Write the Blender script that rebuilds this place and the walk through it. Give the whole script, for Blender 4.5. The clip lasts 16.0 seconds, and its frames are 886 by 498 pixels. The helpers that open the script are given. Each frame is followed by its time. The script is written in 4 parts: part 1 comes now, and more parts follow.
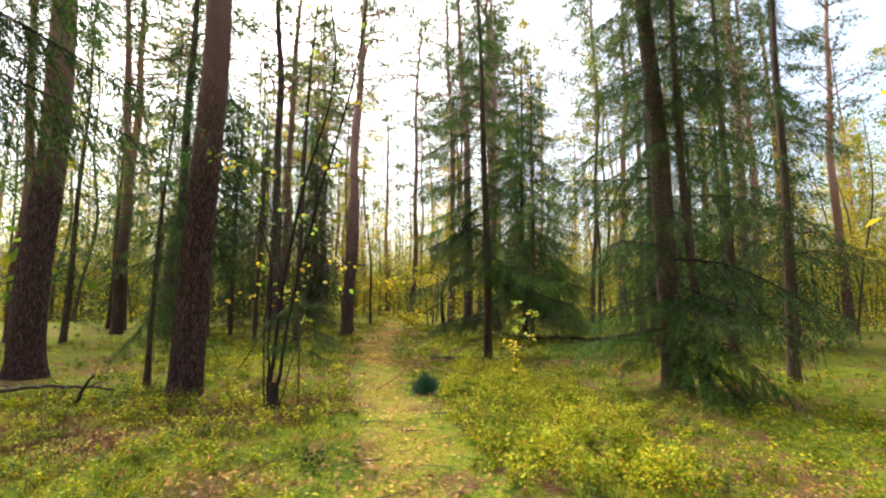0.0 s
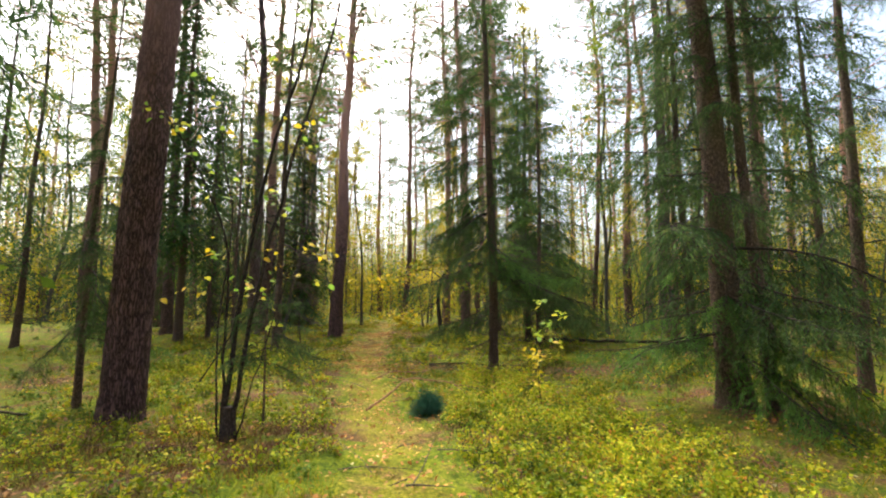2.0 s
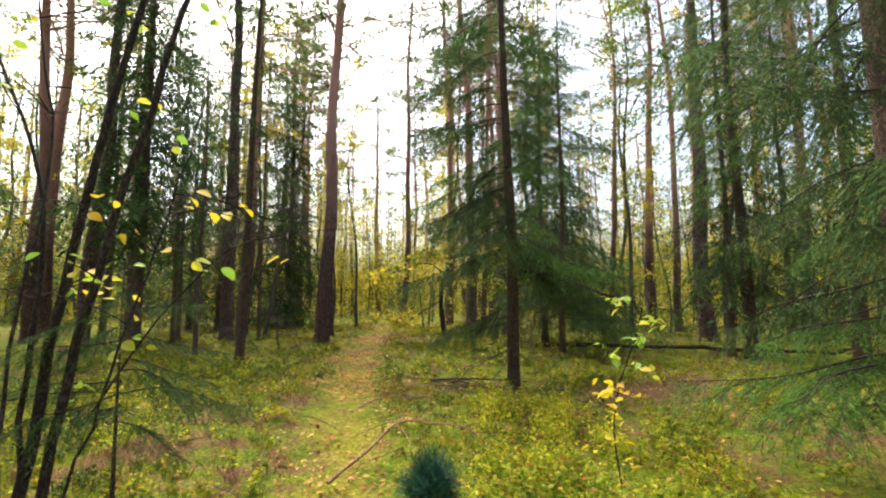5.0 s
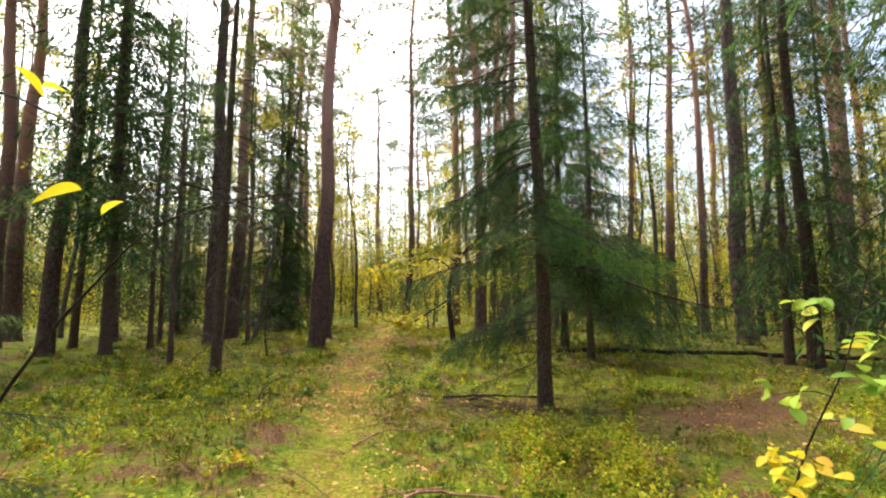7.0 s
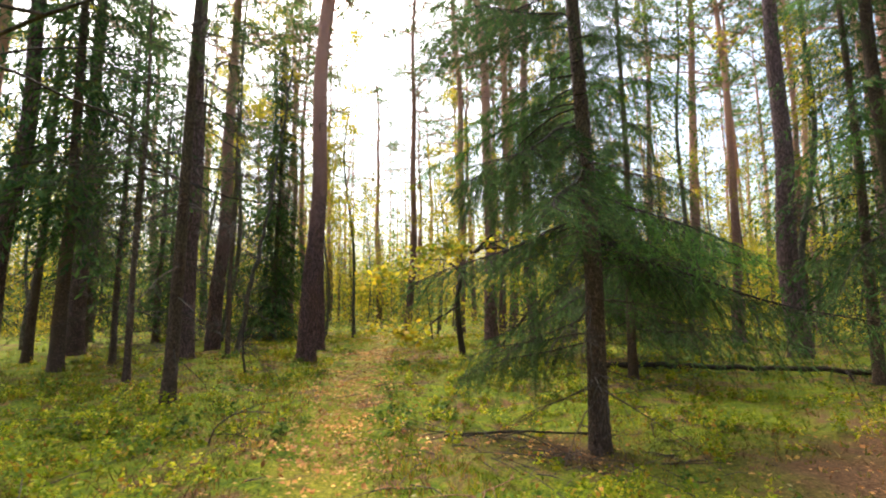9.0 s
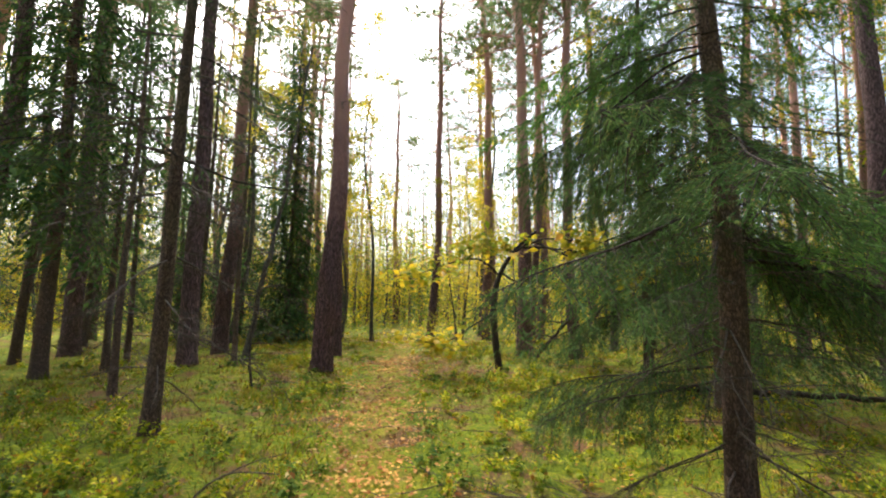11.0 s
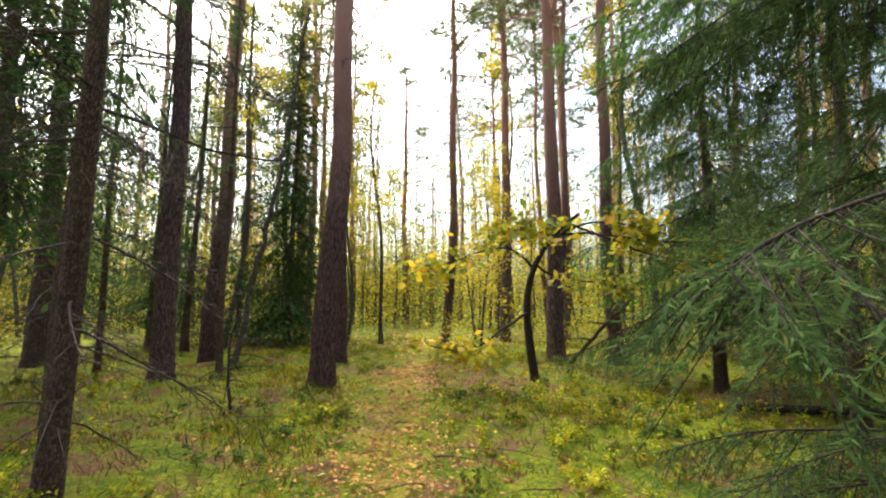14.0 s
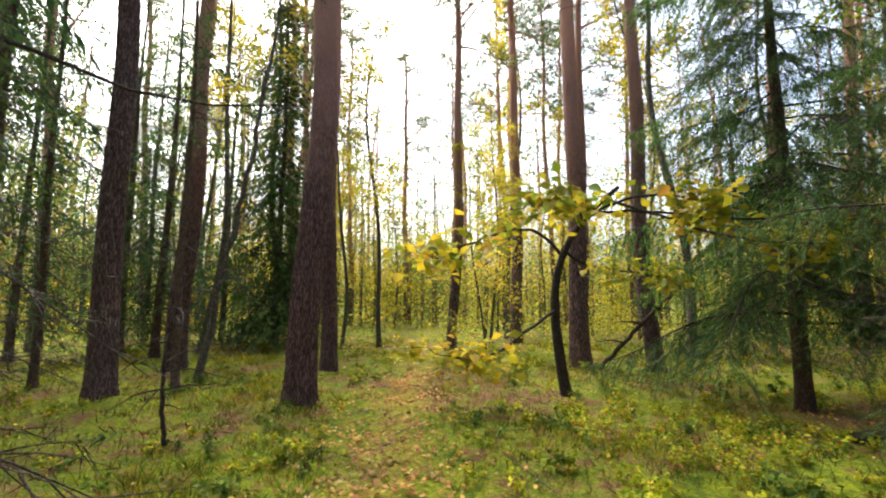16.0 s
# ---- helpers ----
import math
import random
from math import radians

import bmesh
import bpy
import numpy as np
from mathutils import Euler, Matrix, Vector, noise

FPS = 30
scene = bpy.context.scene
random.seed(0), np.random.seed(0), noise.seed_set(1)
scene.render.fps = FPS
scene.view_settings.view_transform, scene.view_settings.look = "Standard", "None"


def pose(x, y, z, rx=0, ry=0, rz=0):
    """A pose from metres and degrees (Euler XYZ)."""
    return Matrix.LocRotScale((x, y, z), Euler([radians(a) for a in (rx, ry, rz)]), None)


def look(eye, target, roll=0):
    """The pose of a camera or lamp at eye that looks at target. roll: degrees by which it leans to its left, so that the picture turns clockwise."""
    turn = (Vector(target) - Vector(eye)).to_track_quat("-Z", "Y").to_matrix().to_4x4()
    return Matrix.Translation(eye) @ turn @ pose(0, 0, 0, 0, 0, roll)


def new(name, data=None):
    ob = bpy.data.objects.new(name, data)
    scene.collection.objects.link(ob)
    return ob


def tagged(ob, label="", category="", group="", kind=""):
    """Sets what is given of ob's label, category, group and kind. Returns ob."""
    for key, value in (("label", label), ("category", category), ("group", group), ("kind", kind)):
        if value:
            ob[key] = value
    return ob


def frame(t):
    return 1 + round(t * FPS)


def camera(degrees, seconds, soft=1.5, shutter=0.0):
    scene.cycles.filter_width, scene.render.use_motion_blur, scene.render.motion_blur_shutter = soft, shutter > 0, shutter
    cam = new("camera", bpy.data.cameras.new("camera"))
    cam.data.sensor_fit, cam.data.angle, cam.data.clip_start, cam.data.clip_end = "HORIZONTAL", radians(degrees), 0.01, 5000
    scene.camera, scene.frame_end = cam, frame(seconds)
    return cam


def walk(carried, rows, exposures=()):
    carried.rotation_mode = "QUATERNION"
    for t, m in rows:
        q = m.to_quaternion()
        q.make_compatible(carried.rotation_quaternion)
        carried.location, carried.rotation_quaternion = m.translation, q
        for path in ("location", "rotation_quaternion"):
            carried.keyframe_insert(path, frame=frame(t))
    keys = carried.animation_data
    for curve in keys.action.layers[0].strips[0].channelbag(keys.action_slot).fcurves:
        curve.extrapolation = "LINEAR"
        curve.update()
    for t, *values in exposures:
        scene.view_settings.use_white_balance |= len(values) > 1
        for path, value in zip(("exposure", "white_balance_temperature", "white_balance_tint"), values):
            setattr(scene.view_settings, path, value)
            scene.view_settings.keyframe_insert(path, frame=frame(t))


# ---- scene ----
cam = camera(88.0, 16.0, soft=2.1)
PATH = [
    (0, (0.609, -1.367, 1.476), (0.486, 0.616, 1.704), 0.3),
    (0.5, (0.57, -0.959, 1.457), (0.47, 1.025, 1.682), 0.3),
    (1, (0.504, -0.619, 1.413), (0.409, 1.365, 1.641), 0.3),
    (1.5, (0.404, -0.241, 1.438), (0.311, 1.744, 1.664), 0.3),
    (2, (0.339, 0.132, 1.472), (0.249, 2.117, 1.697), 0.2),
    (2.5, (0.301, 0.525, 1.457), (0.215, 2.51, 1.682), 0.3),
    (3, (0.232, 0.979, 1.428), (0.144, 2.965, 1.652), 0.3),
    (3.5, (0.176, 1.367, 1.454), (0.087, 3.353, 1.678), 0.3),
    (3.7, (0.172, 1.503, 1.449), (0.082, 3.489, 1.672), 0.3),
    (5.8, (0.091, 3.339, 1.498), (-0.003, 5.324, 1.716), -0.2),
    (6, (0.07, 3.486, 1.499), (-0.026, 5.472, 1.717), -0.1),
    (6.5, (-0.053, 3.88, 1.497), (-0.154, 5.866, 1.713), -0.2),
    (7, (-0.15, 4.255, 1.504), (-0.25, 6.241, 1.716), -0.2),
    (7.5, (-0.187, 4.73, 1.503), (-0.285, 6.716, 1.712), -0.3),
    (8, (-0.272, 5.165, 1.499), (-0.368, 7.151, 1.714), -0.2),
    (8.5, (-0.353, 5.628, 1.456), (-0.451, 7.611, 1.695), -0.3),
    (9, (-0.456, 6.08, 1.464), (-0.557, 8.062, 1.709), -0.3),
    (9.2, (-0.505, 6.262, 1.479), (-0.614, 8.244, 1.721), -0.3),
    (11.3, (-1.135, 7.774, 1.605), (-1.299, 9.752, 1.849), 1.0),
    (11.5, (-1.166, 7.882, 1.594), (-1.331, 9.861, 1.838), 0.8),
    (12, (-1.239, 8.211, 1.6), (-1.414, 10.189, 1.839), 0.8),
    (12.5, (-1.297, 8.508, 1.596), (-1.483, 10.485, 1.837), 0.7),
    (13, (-1.427, 8.835, 1.588), (-1.618, 10.812, 1.823), 0.7),
    (13.5, (-1.503, 9.125, 1.647), (-1.698, 11.102, 1.886), 0.5),
    (14, (-1.541, 9.502, 1.612), (-1.735, 11.479, 1.849), 0.5),
    (14.5, (-1.567, 9.952, 1.611), (-1.761, 11.929, 1.848), 0.6),
    (15, (-1.677, 10.427, 1.606), (-1.877, 12.403, 1.838), 0.4),
    (15.5, (-1.768, 10.886, 1.589), (-1.967, 12.863, 1.815), 0.6),
    (16, (-1.816, 11.364, 1.564), (-2.017, 13.34, 1.798), 0.1),
]
walk(cam, [(t, look(eye, target, roll)) for t, eye, target, roll in PATH], [(0, 1.63, 6350, 5), (7, 1.86, 6200, 5), (16, 1.95, 6200, 5)])

# ---- world and light: a bright, thinly clouded sky ----
SUN_EL, SUN_AZ = radians(56), radians(-35)
world = bpy.data.worlds.new("world")
scene.world = world
world.use_nodes = True
wn, wl = world.node_tree.nodes, world.node_tree.links
sky = wn.new("ShaderNodeTexSky")
sky.sky_type = "NISHITA"
sky.sun_disc = False
sky.sun_elevation, sky.sun_rotation = SUN_EL, SUN_AZ
sky.air_density, sky.dust_density, sky.ozone_density = 1.0, 8.0, 1.0
wn["Background"].inputs["Strength"].default_value = 0.15
wl.new(sky.outputs[0], wn["Background"].inputs["Color"])
sun = new("sun", bpy.data.lights.new("sun", "SUN"))
sun.data.energy, sun.data.angle, sun.data.color = 1.7, radians(28), (1.0, 0.94, 0.84)
sun.matrix_world = look((0, 0, 30), (-math.sin(SUN_AZ) * 30, -math.cos(SUN_AZ) * 30, 30 - math.tan(SUN_EL) * 30))

R = np.random.default_rng(7)


# ---- materials ----
def material(name):
    m = bpy.data.materials.new(name)
    m.use_nodes = True
    nt = m.node_tree
    return m, nt, nt.nodes["Principled BSDF"], nt.nodes["Material Output"]


def node(nt, kind, **values):
    n = nt.nodes.new(kind)
    for key, value in values.items():
        n.inputs[key.replace("_", " ")].default_value = value
    return n


def ramp(nt, fac, stops):
    n = nt.nodes.new("ShaderNodeValToRGB")
    e = n.color_ramp.elements
    while len(e) < len(stops):
        e.new(0.5)
    for el, (pos, col) in zip(e, stops):
        el.position, el.color = pos, (*col, 1)
    nt.links.new(fac, n.inputs[0])
    return n.outputs[0]


def mixed(nt, fac, a, b, blend="MIX"):
    n = nt.nodes.new("ShaderNodeMix")
    n.data_type, n.blend_type = "RGBA", blend
    for sock, v in ((n.inputs[0], fac), (n.inputs[6], a), (n.inputs[7], b)):
        if isinstance(v, (int, float)):
            sock.default_value = v
        elif isinstance(v, tuple):
            sock.default_value = (*v, 1)
        else:
            nt.links.new(v, sock)
    return n.outputs[2]


def coords(nt, scale):
    tc = nt.nodes.new("ShaderNodeTexCoord")
    mp = node(nt, "ShaderNodeMapping", Scale=scale)
    nt.links.new(tc.outputs["Object"], mp.inputs["Vector"])
    return tc.outputs["Object"], mp.outputs[0]


def bark_material(name, crack, plate, plate2, high=None, z0=5.0, z1=10.0, scale=(16, 16, 4.5), depth=0.6, moss=0.0):
    """Ridged bark; high: the thin orange bark that pines wear further up the stem."""
    m, nt, bsdf, out = material(name)
    obj, vec = coords(nt, scale)
    warp = node(nt, "ShaderNodeTexNoise", Scale=1.3, Detail=3.0)
    nt.links.new(vec, warp.inputs["Vector"])
    push = nt.nodes.new("ShaderNodeVectorMath")
    push.operation = "SCALE"
    push.inputs["Scale"].default_value = 2.4
    nt.links.new(warp.outputs["Color"], push.inputs[0])
    wv = nt.nodes.new("ShaderNodeVectorMath")
    wv.operation = "ADD"
    nt.links.new(vec, wv.inputs[0])
    nt.links.new(push.outputs[0], wv.inputs[1])
    vor = node(nt, "ShaderNodeTexVoronoi", Scale=1.0)
    vor.feature = "DISTANCE_TO_EDGE"
    nt.links.new(wv.outputs[0], vor.inputs["Vector"])
    fine = node(nt, "ShaderNodeTexNoise", Scale=5.0, Detail=5.0, Roughness=0.7)
    nt.links.new(vec, fine.inputs["Vector"])
    broad = node(nt, "ShaderNodeTexNoise", Scale=0.9, Detail=2.0)
    nt.links.new(obj, broad.inputs["Vector"])
    plates = ramp(nt, fine.outputs[0], [(0.3, plate), (0.7, plate2)])
    edge = ramp(nt, vor.outputs["Distance"], [(0.01, (0, 0, 0)), (0.28, (1, 1, 1))])
    col = mixed(nt, edge, crack, plates)
    if high:
        sep = nt.nodes.new("ShaderNodeSeparateXYZ")
        nt.links.new(obj, sep.inputs[0])
        add = nt.nodes.new("ShaderNodeMath")
        add.operation = "MULTIPLY_ADD"
        nt.links.new(broad.outputs[0], add.inputs[0])
        add.inputs[1].default_value = 4.0
        nt.links.new(sep.outputs["Z"], add.inputs[2])
        rng = node(nt, "ShaderNodeMapRange", From_Min=z0 + 2, From_Max=z1 + 2)
        nt.links.new(add.outputs[0], rng.inputs[0])
        flaky = ramp(nt, fine.outputs[0], [(0.3, tuple(c * 0.62 for c in high)), (0.65, high)])
        col = mixed(nt, rng.outputs[0], col, flaky)
    if moss:
        patch = ramp(nt, broad.outputs[0], [(0.5, (0, 0, 0)), (0.75, (moss, moss, moss))])
        col = mixed(nt, patch, col, (0.09, 0.11, 0.045))
    info = nt.nodes.new("ShaderNodeObjectInfo")
    tone = node(nt, "ShaderNodeMapRange", To_Min=0.8, To_Max=1.2)
    nt.links.new(info.outputs["Random"], tone.inputs[0])
    col = mixed(nt, 1.0, col, tone.outputs[0], "MULTIPLY")
    nt.links.new(col, bsdf.inputs["Base Color"])
    bsdf.inputs["Roughness"].default_value = 0.9
    bsdf.inputs["Specular IOR Level"].default_value = 0.2
    bump = node(nt, "ShaderNodeBump", Strength=depth, Distance=0.03)
    hgt = mixed(nt, 0.35, edge, fine.outputs["Color"])
    nt.links.new(hgt, bump.inputs["Height"])
    nt.links.new(bump.outputs[0], bsdf.inputs["Normal"])
    return m


def leaf_material(name, stops, through_light=0.45, rough=0.55, patch=None, gloss=0.25):
    """Leaves or needles: each one has its own tint; light shines through them."""
    m, nt, bsdf, out = material(name)
    geo = nt.nodes.new("ShaderNodeNewGeometry")
    col = ramp(nt, geo.outputs["Random Per Island"], stops)
    obj, vec = coords(nt, (1, 1, 1))
    n = node(nt, "ShaderNodeTexNoise", Scale=patch or 0.8, Detail=2.0)
    nt.links.new(obj, n.inputs["Vector"])
    tone = ramp(nt, n.outputs[0], [(0.32, (0.38, 0.46, 0.45)), (0.68, (1.5, 1.4, 1.15))])
    col = mixed(nt, 1.0, col, tone, "MULTIPLY")
    nt.links.new(col, bsdf.inputs["Base Color"])
    bsdf.inputs["Roughness"].default_value = rough
    bsdf.inputs["Specular IOR Level"].default_value = gloss
    tr = nt.nodes.new("ShaderNodeBsdfTranslucent")
    nt.links.new(col, tr.inputs["Color"])
    mx = nt.nodes.new("ShaderNodeMixShader")
    mx.inputs[0].default_value = through_light
    nt.links.new(bsdf.outputs[0], mx.inputs[1])
    nt.links.new(tr.outputs[0], mx.inputs[2])
    nt.links.new(mx.outputs[0], out.inputs["Surface"])
    return m


M_PINE = bark_material("pine_bark", (0.035, 0.022, 0.02), (0.18, 0.096, 0.088), (0.33, 0.2, 0.178), (0.62, 0.33, 0.25), 3.2, 9.0, (28, 28, 5.0), 0.9)
M_PINE_NEAR = bark_material("old_pine_bark", (0.035, 0.022, 0.02), (0.155, 0.082, 0.081), (0.31, 0.178, 0.168), (0.62, 0.34, 0.28), 3.6, 8.0, (30, 30, 5.0), 0.9)
M_PINE_GREY = bark_material("grey_pine_bark", (0.035, 0.022, 0.02), (0.16, 0.094, 0.092), (0.29, 0.185, 0.178), None, scale=(28, 28, 5.0), depth=0.9)
M_SPRUCE = bark_material("spruce_bark", (0.04, 0.026, 0.02), (0.12, 0.075, 0.055), (0.2, 0.135, 0.1), None, scale=(34, 34, 14), depth=0.6, moss=0.4)
M_GREYBARK = bark_material("smooth_grey_bark", (0.04, 0.035, 0.028), (0.1, 0.085, 0.065), (0.17, 0.15, 0.12), None, scale=(20, 20, 10), depth=0.3, moss=0.5)
M_DARKBARK = bark_material("dark_thin_bark", (0.02, 0.016, 0.013), (0.05, 0.036, 0.028), (0.1, 0.07, 0.055), None, scale=(30, 30, 14), depth=0.3)
M_DEAD = bark_material("dead_twig_bark", (0.04, 0.03, 0.024), (0.1, 0.075, 0.058), (0.18, 0.145, 0.115), None, scale=(30, 30, 12), depth=0.3)
M_STICK = bark_material("peeled_stick_wood", (0.16, 0.08, 0.045), (0.33, 0.17, 0.09), (0.45, 0.26, 0.15), None, scale=(30, 30, 12), depth=0.25)
M_SPRUCE_N = leaf_material("spruce_needles", [(0.0, (0.045, 0.09, 0.036)), (0.5, (0.072, 0.13, 0.046)), (0.85, (0.105, 0.17, 0.055)), (1.0, (0.16, 0.15, 0.05))], 0.4, 0.85, gloss=0.08)
M_SPRUCE_N2 = leaf_material("fresh_spruce_needles", [(0.0, (0.06, 0.14, 0.035)), (0.6, (0.1, 0.21, 0.045)), (1.0, (0.17, 0.28, 0.055))], 0.4, 0.8, gloss=0.1)
M_PINE_N = leaf_material("pine_needles", [(0.0, (0.07, 0.12, 0.045)), (0.6, (0.12, 0.18, 0.06)), (1.0, (0.22, 0.25, 0.07))], 0.5)
M_YELLOW = leaf_material("autumn_leaves", [(0.0, (0.2, 0.25, 0.018)), (0.35, (0.42, 0.38, 0.026)), (0.8, (0.6, 0.46, 0.03)), (1.0, (0.6, 0.36, 0.026))], 0.55)
M_GREENLEAF = leaf_material("late_green_leaves", [(0.0, (0.09, 0.16, 0.018)), (0.6, (0.18, 0.26, 0.024)), (0.9, (0.34, 0.34, 0.03)), (1.0, (0.46, 0.34, 0.024))], 0.55)
M_BILBERRY = leaf_material("bilberry_leaves", [(0.0, (0.12, 0.19, 0.01)), (0.45, (0.28, 0.34, 0.015)), (0.82, (0.52, 0.48, 0.03)), (1.0, (0.38, 0.14, 0.03))], 0.4, patch=1.6, gloss=0.12)
M_LINGON = leaf_material("dark_shrub_leaves", [(0.0, (0.05, 0.1, 0.018)), (0.6, (0.1, 0.17, 0.024)), (0.9, (0.2, 0.25, 0.035)), (1.0, (0.36, 0.14, 0.04))], 0.3, rough=0.6, patch=1.6, gloss=0.12)
M_STEMS = leaf_material("reddish_stems", [(0.0, (0.05, 0.03, 0.018)), (0.5, (0.12, 0.062, 0.035)), (0.85, (0.22, 0.1, 0.05)), (1.0, (0.1, 0.13, 0.02))], 0.1, 0.8, 1.6, 0.1)
M_GRASS = leaf_material("grass_blades", [(0.0, (0.055, 0.1, 0.005)), (0.4, (0.16, 0.22, 0.008)), (0.68, (0.36, 0.33, 0.012)), (0.84, (0.38, 0.22, 0.05)), (1.0, (0.3, 0.13, 0.035))], 0.4, rough=0.7, patch=1.6, gloss=0.1)
M_LITTER = leaf_material("fallen_leaves", [(0.0, (0.24, 0.09, 0.035)), (0.45, (0.4, 0.18, 0.065)), (0.8, (0.5, 0.27, 0.1)), (0.96, (0.52, 0.36, 0.08)), (1.0, (0.5, 0.42, 0.26))], 0.15, gloss=0.1)
M_JUNIPER = leaf_material("blue_green_needles", [(0.0, (0.02, 0.075, 0.055)), (0.6, (0.035, 0.12, 0.085)), (1.0, (0.06, 0.17, 0.11))], 0.25)


def ground_material():
    m, nt, bsdf, out = material("forest_floor")
    obj, vec = coords(nt, (1, 1, 1))
    big = node(nt, "ShaderNodeTexNoise", Scale=0.55, Detail=3.0, Roughness=0.6)
    mid = node(nt, "ShaderNodeTexNoise", Scale=3.2, Detail=5.0, Roughness=0.65)
    fine = node(nt, "ShaderNodeTexNoise", Scale=30.0, Detail=6.0, Roughness=0.75)
    for n in (big, mid, fine):
        nt.links.new(obj, n.inputs["Vector"])
    speck = node(nt, "ShaderNodeTexNoise", Scale=11.0, Detail=4.0, Roughness=0.7)
    nt.links.new(obj, speck.inputs["Vector"])
    bright = ramp(nt, fine.outputs[0], [(0.32, (0.055, 0.075, 0.004)), (0.5, (0.165, 0.195, 0.008)), (0.66, (0.36, 0.33, 0.015))])
    deep = ramp(nt, fine.outputs[0], [(0.32, (0.018, 0.034, 0.004)), (0.5, (0.06, 0.095, 0.008)), (0.68, (0.15, 0.18, 0.015))])
    litter = ramp(nt, fine.outputs[0], [(0.3, (0.035, 0.02, 0.011)), (0.52, (0.13, 0.068, 0.032)), (0.72, (0.3, 0.17, 0.08))])
    tuft = mixed(nt, 0.5, speck.outputs["Color"], mid.outputs["Color"])
    moss = mixed(nt, ramp(nt, tuft, [(0.44, (0, 0, 0)), (0.55, (1, 1, 1))]), deep, bright)
    both = mixed(nt, 0.6, big.outputs["Color"], mid.outputs["Color"])
    where = ramp(nt, both, [(0.49, (0, 0, 0)), (0.56, (1, 1, 1))])
    col = mixed(nt, where, moss, litter)
    bare_at = nt.nodes.new("ShaderNodeAttribute")
    bare_at.attribute_name = "bare"
    col = mixed(nt, bare_at.outputs["Fac"], col, litter)
    att = nt.nodes.new("ShaderNodeAttribute")
    att.attribute_name = "trodden"
    worn = ramp(nt, fine.outputs[0], [(0.32, (0.06, 0.06, 0.008)), (0.5, (0.21, 0.19, 0.018)), (0.66, (0.4, 0.34, 0.045))])
    bare = ramp(nt, mid.outputs[0], [(0.52, (0, 0, 0)), (0.68, (1, 1, 1))])
    worn = mixed(nt, bare, worn, litter)
    col = mixed(nt, att.outputs["Fac"], col, worn)
    nt.links.new(col, bsdf.inputs["Base Color"])
    bsdf.inputs["Roughness"].default_value = 0.95
    bsdf.inputs["Specular IOR Level"].default_value = 0.1
    bump = node(nt, "ShaderNodeBump", Strength=0.9, Distance=0.05)
    nt.links.new(mixed(nt, 0.5, mid.outputs["Color"], fine.outputs["Color"]), bump.inputs["Height"])
    nt.links.new(bump.outputs[0], bsdf.inputs["Normal"])
    return m


M_GROUND = ground_material()


# ---- mesh building ----
class Shape:
    """Collects vertices and faces of one mesh."""

    def __init__(self):
        self.v, self.f, self.n = [], {3: [], 4: []}, 0

    def add(self, verts, faces):
        verts = np.asarray(verts, float).reshape(-1, 3)
        faces = np.asarray(faces, int)
        self.v.append(verts)
        self.f[faces.shape[1]].append(faces + self.n)
        self.n += len(verts)
        return self

    def mesh(self, name, mat, smooth=True):
        me = bpy.data.meshes.new(name)
        co = np.concatenate(self.v) if self.v else np.zeros((0, 3))
        loops, starts, at = [], [], 0
        for k in (3, 4):
            for fs in self.f[k]:
                loops.append(fs.reshape(-1))
                starts.append(at + np.arange(len(fs)) * k)
                at += fs.size
        loops, starts = np.concatenate(loops), np.concatenate(starts)
        me.vertices.add(len(co))
        me.vertices.foreach_set("co", co.astype(np.float32).ravel())
        me.loops.add(len(loops))
        me.loops.foreach_set("vertex_index", loops.astype(np.int32))
        me.polygons.add(len(starts))
        me.polygons.foreach_set("loop_start", starts.astype(np.int32))
        me.polygons.foreach_set("use_smooth", np.full(len(starts), smooth))
        me.update(calc_edges=True)
        me.validate()
        me.materials.append(mat)
        return me


def tube(shape, pts, radii, sides=6, cap=True):
    """A bent round stem along points."""
    pts, radii = np.asarray(pts, float), np.asarray(radii, float)
    d = np.gradient(pts, axis=0)
    d /= np.linalg.norm(d, axis=1)[:, None] + 1e-9
    ref = np.array([0.0, 0, 1]) if abs(d[:, 2]).mean() < 0.8 else np.array([1.0, 0, 0])
    u = np.cross(d, ref)
    u /= np.linalg.norm(u, axis=1)[:, None] + 1e-9
    w = np.cross(d, u)
    a = np.arange(sides) * 2 * np.pi / sides
    ring = np.cos(a)[None, :, None] * u[:, None] + np.sin(a)[None, :, None] * w[:, None]
    v = pts[:, None] + ring * radii[:, None, None]
    n = len(pts)
    i, j = np.meshgrid(np.arange(n - 1), np.arange(sides), indexing="ij")
    k = (j + 1) % sides
    q = np.stack([i * sides + j, (i + 1) * sides + j, (i + 1) * sides + k, i * sides + k], -1).reshape(-1, 4)
    shape.add(v.reshape(-1, 3), q)
    if cap:
        e = pts[-1] + d[-1] * radii[-1] * 0.6
        b = (n - 1) * sides
        shape.add(np.vstack([v[-1], e]), [(s, (s + 1) % sides, sides) for s in range(sides)])
    return shape


def unit(v):
    return v / (np.linalg.norm(v, axis=-1, keepdims=True) + 1e-9)


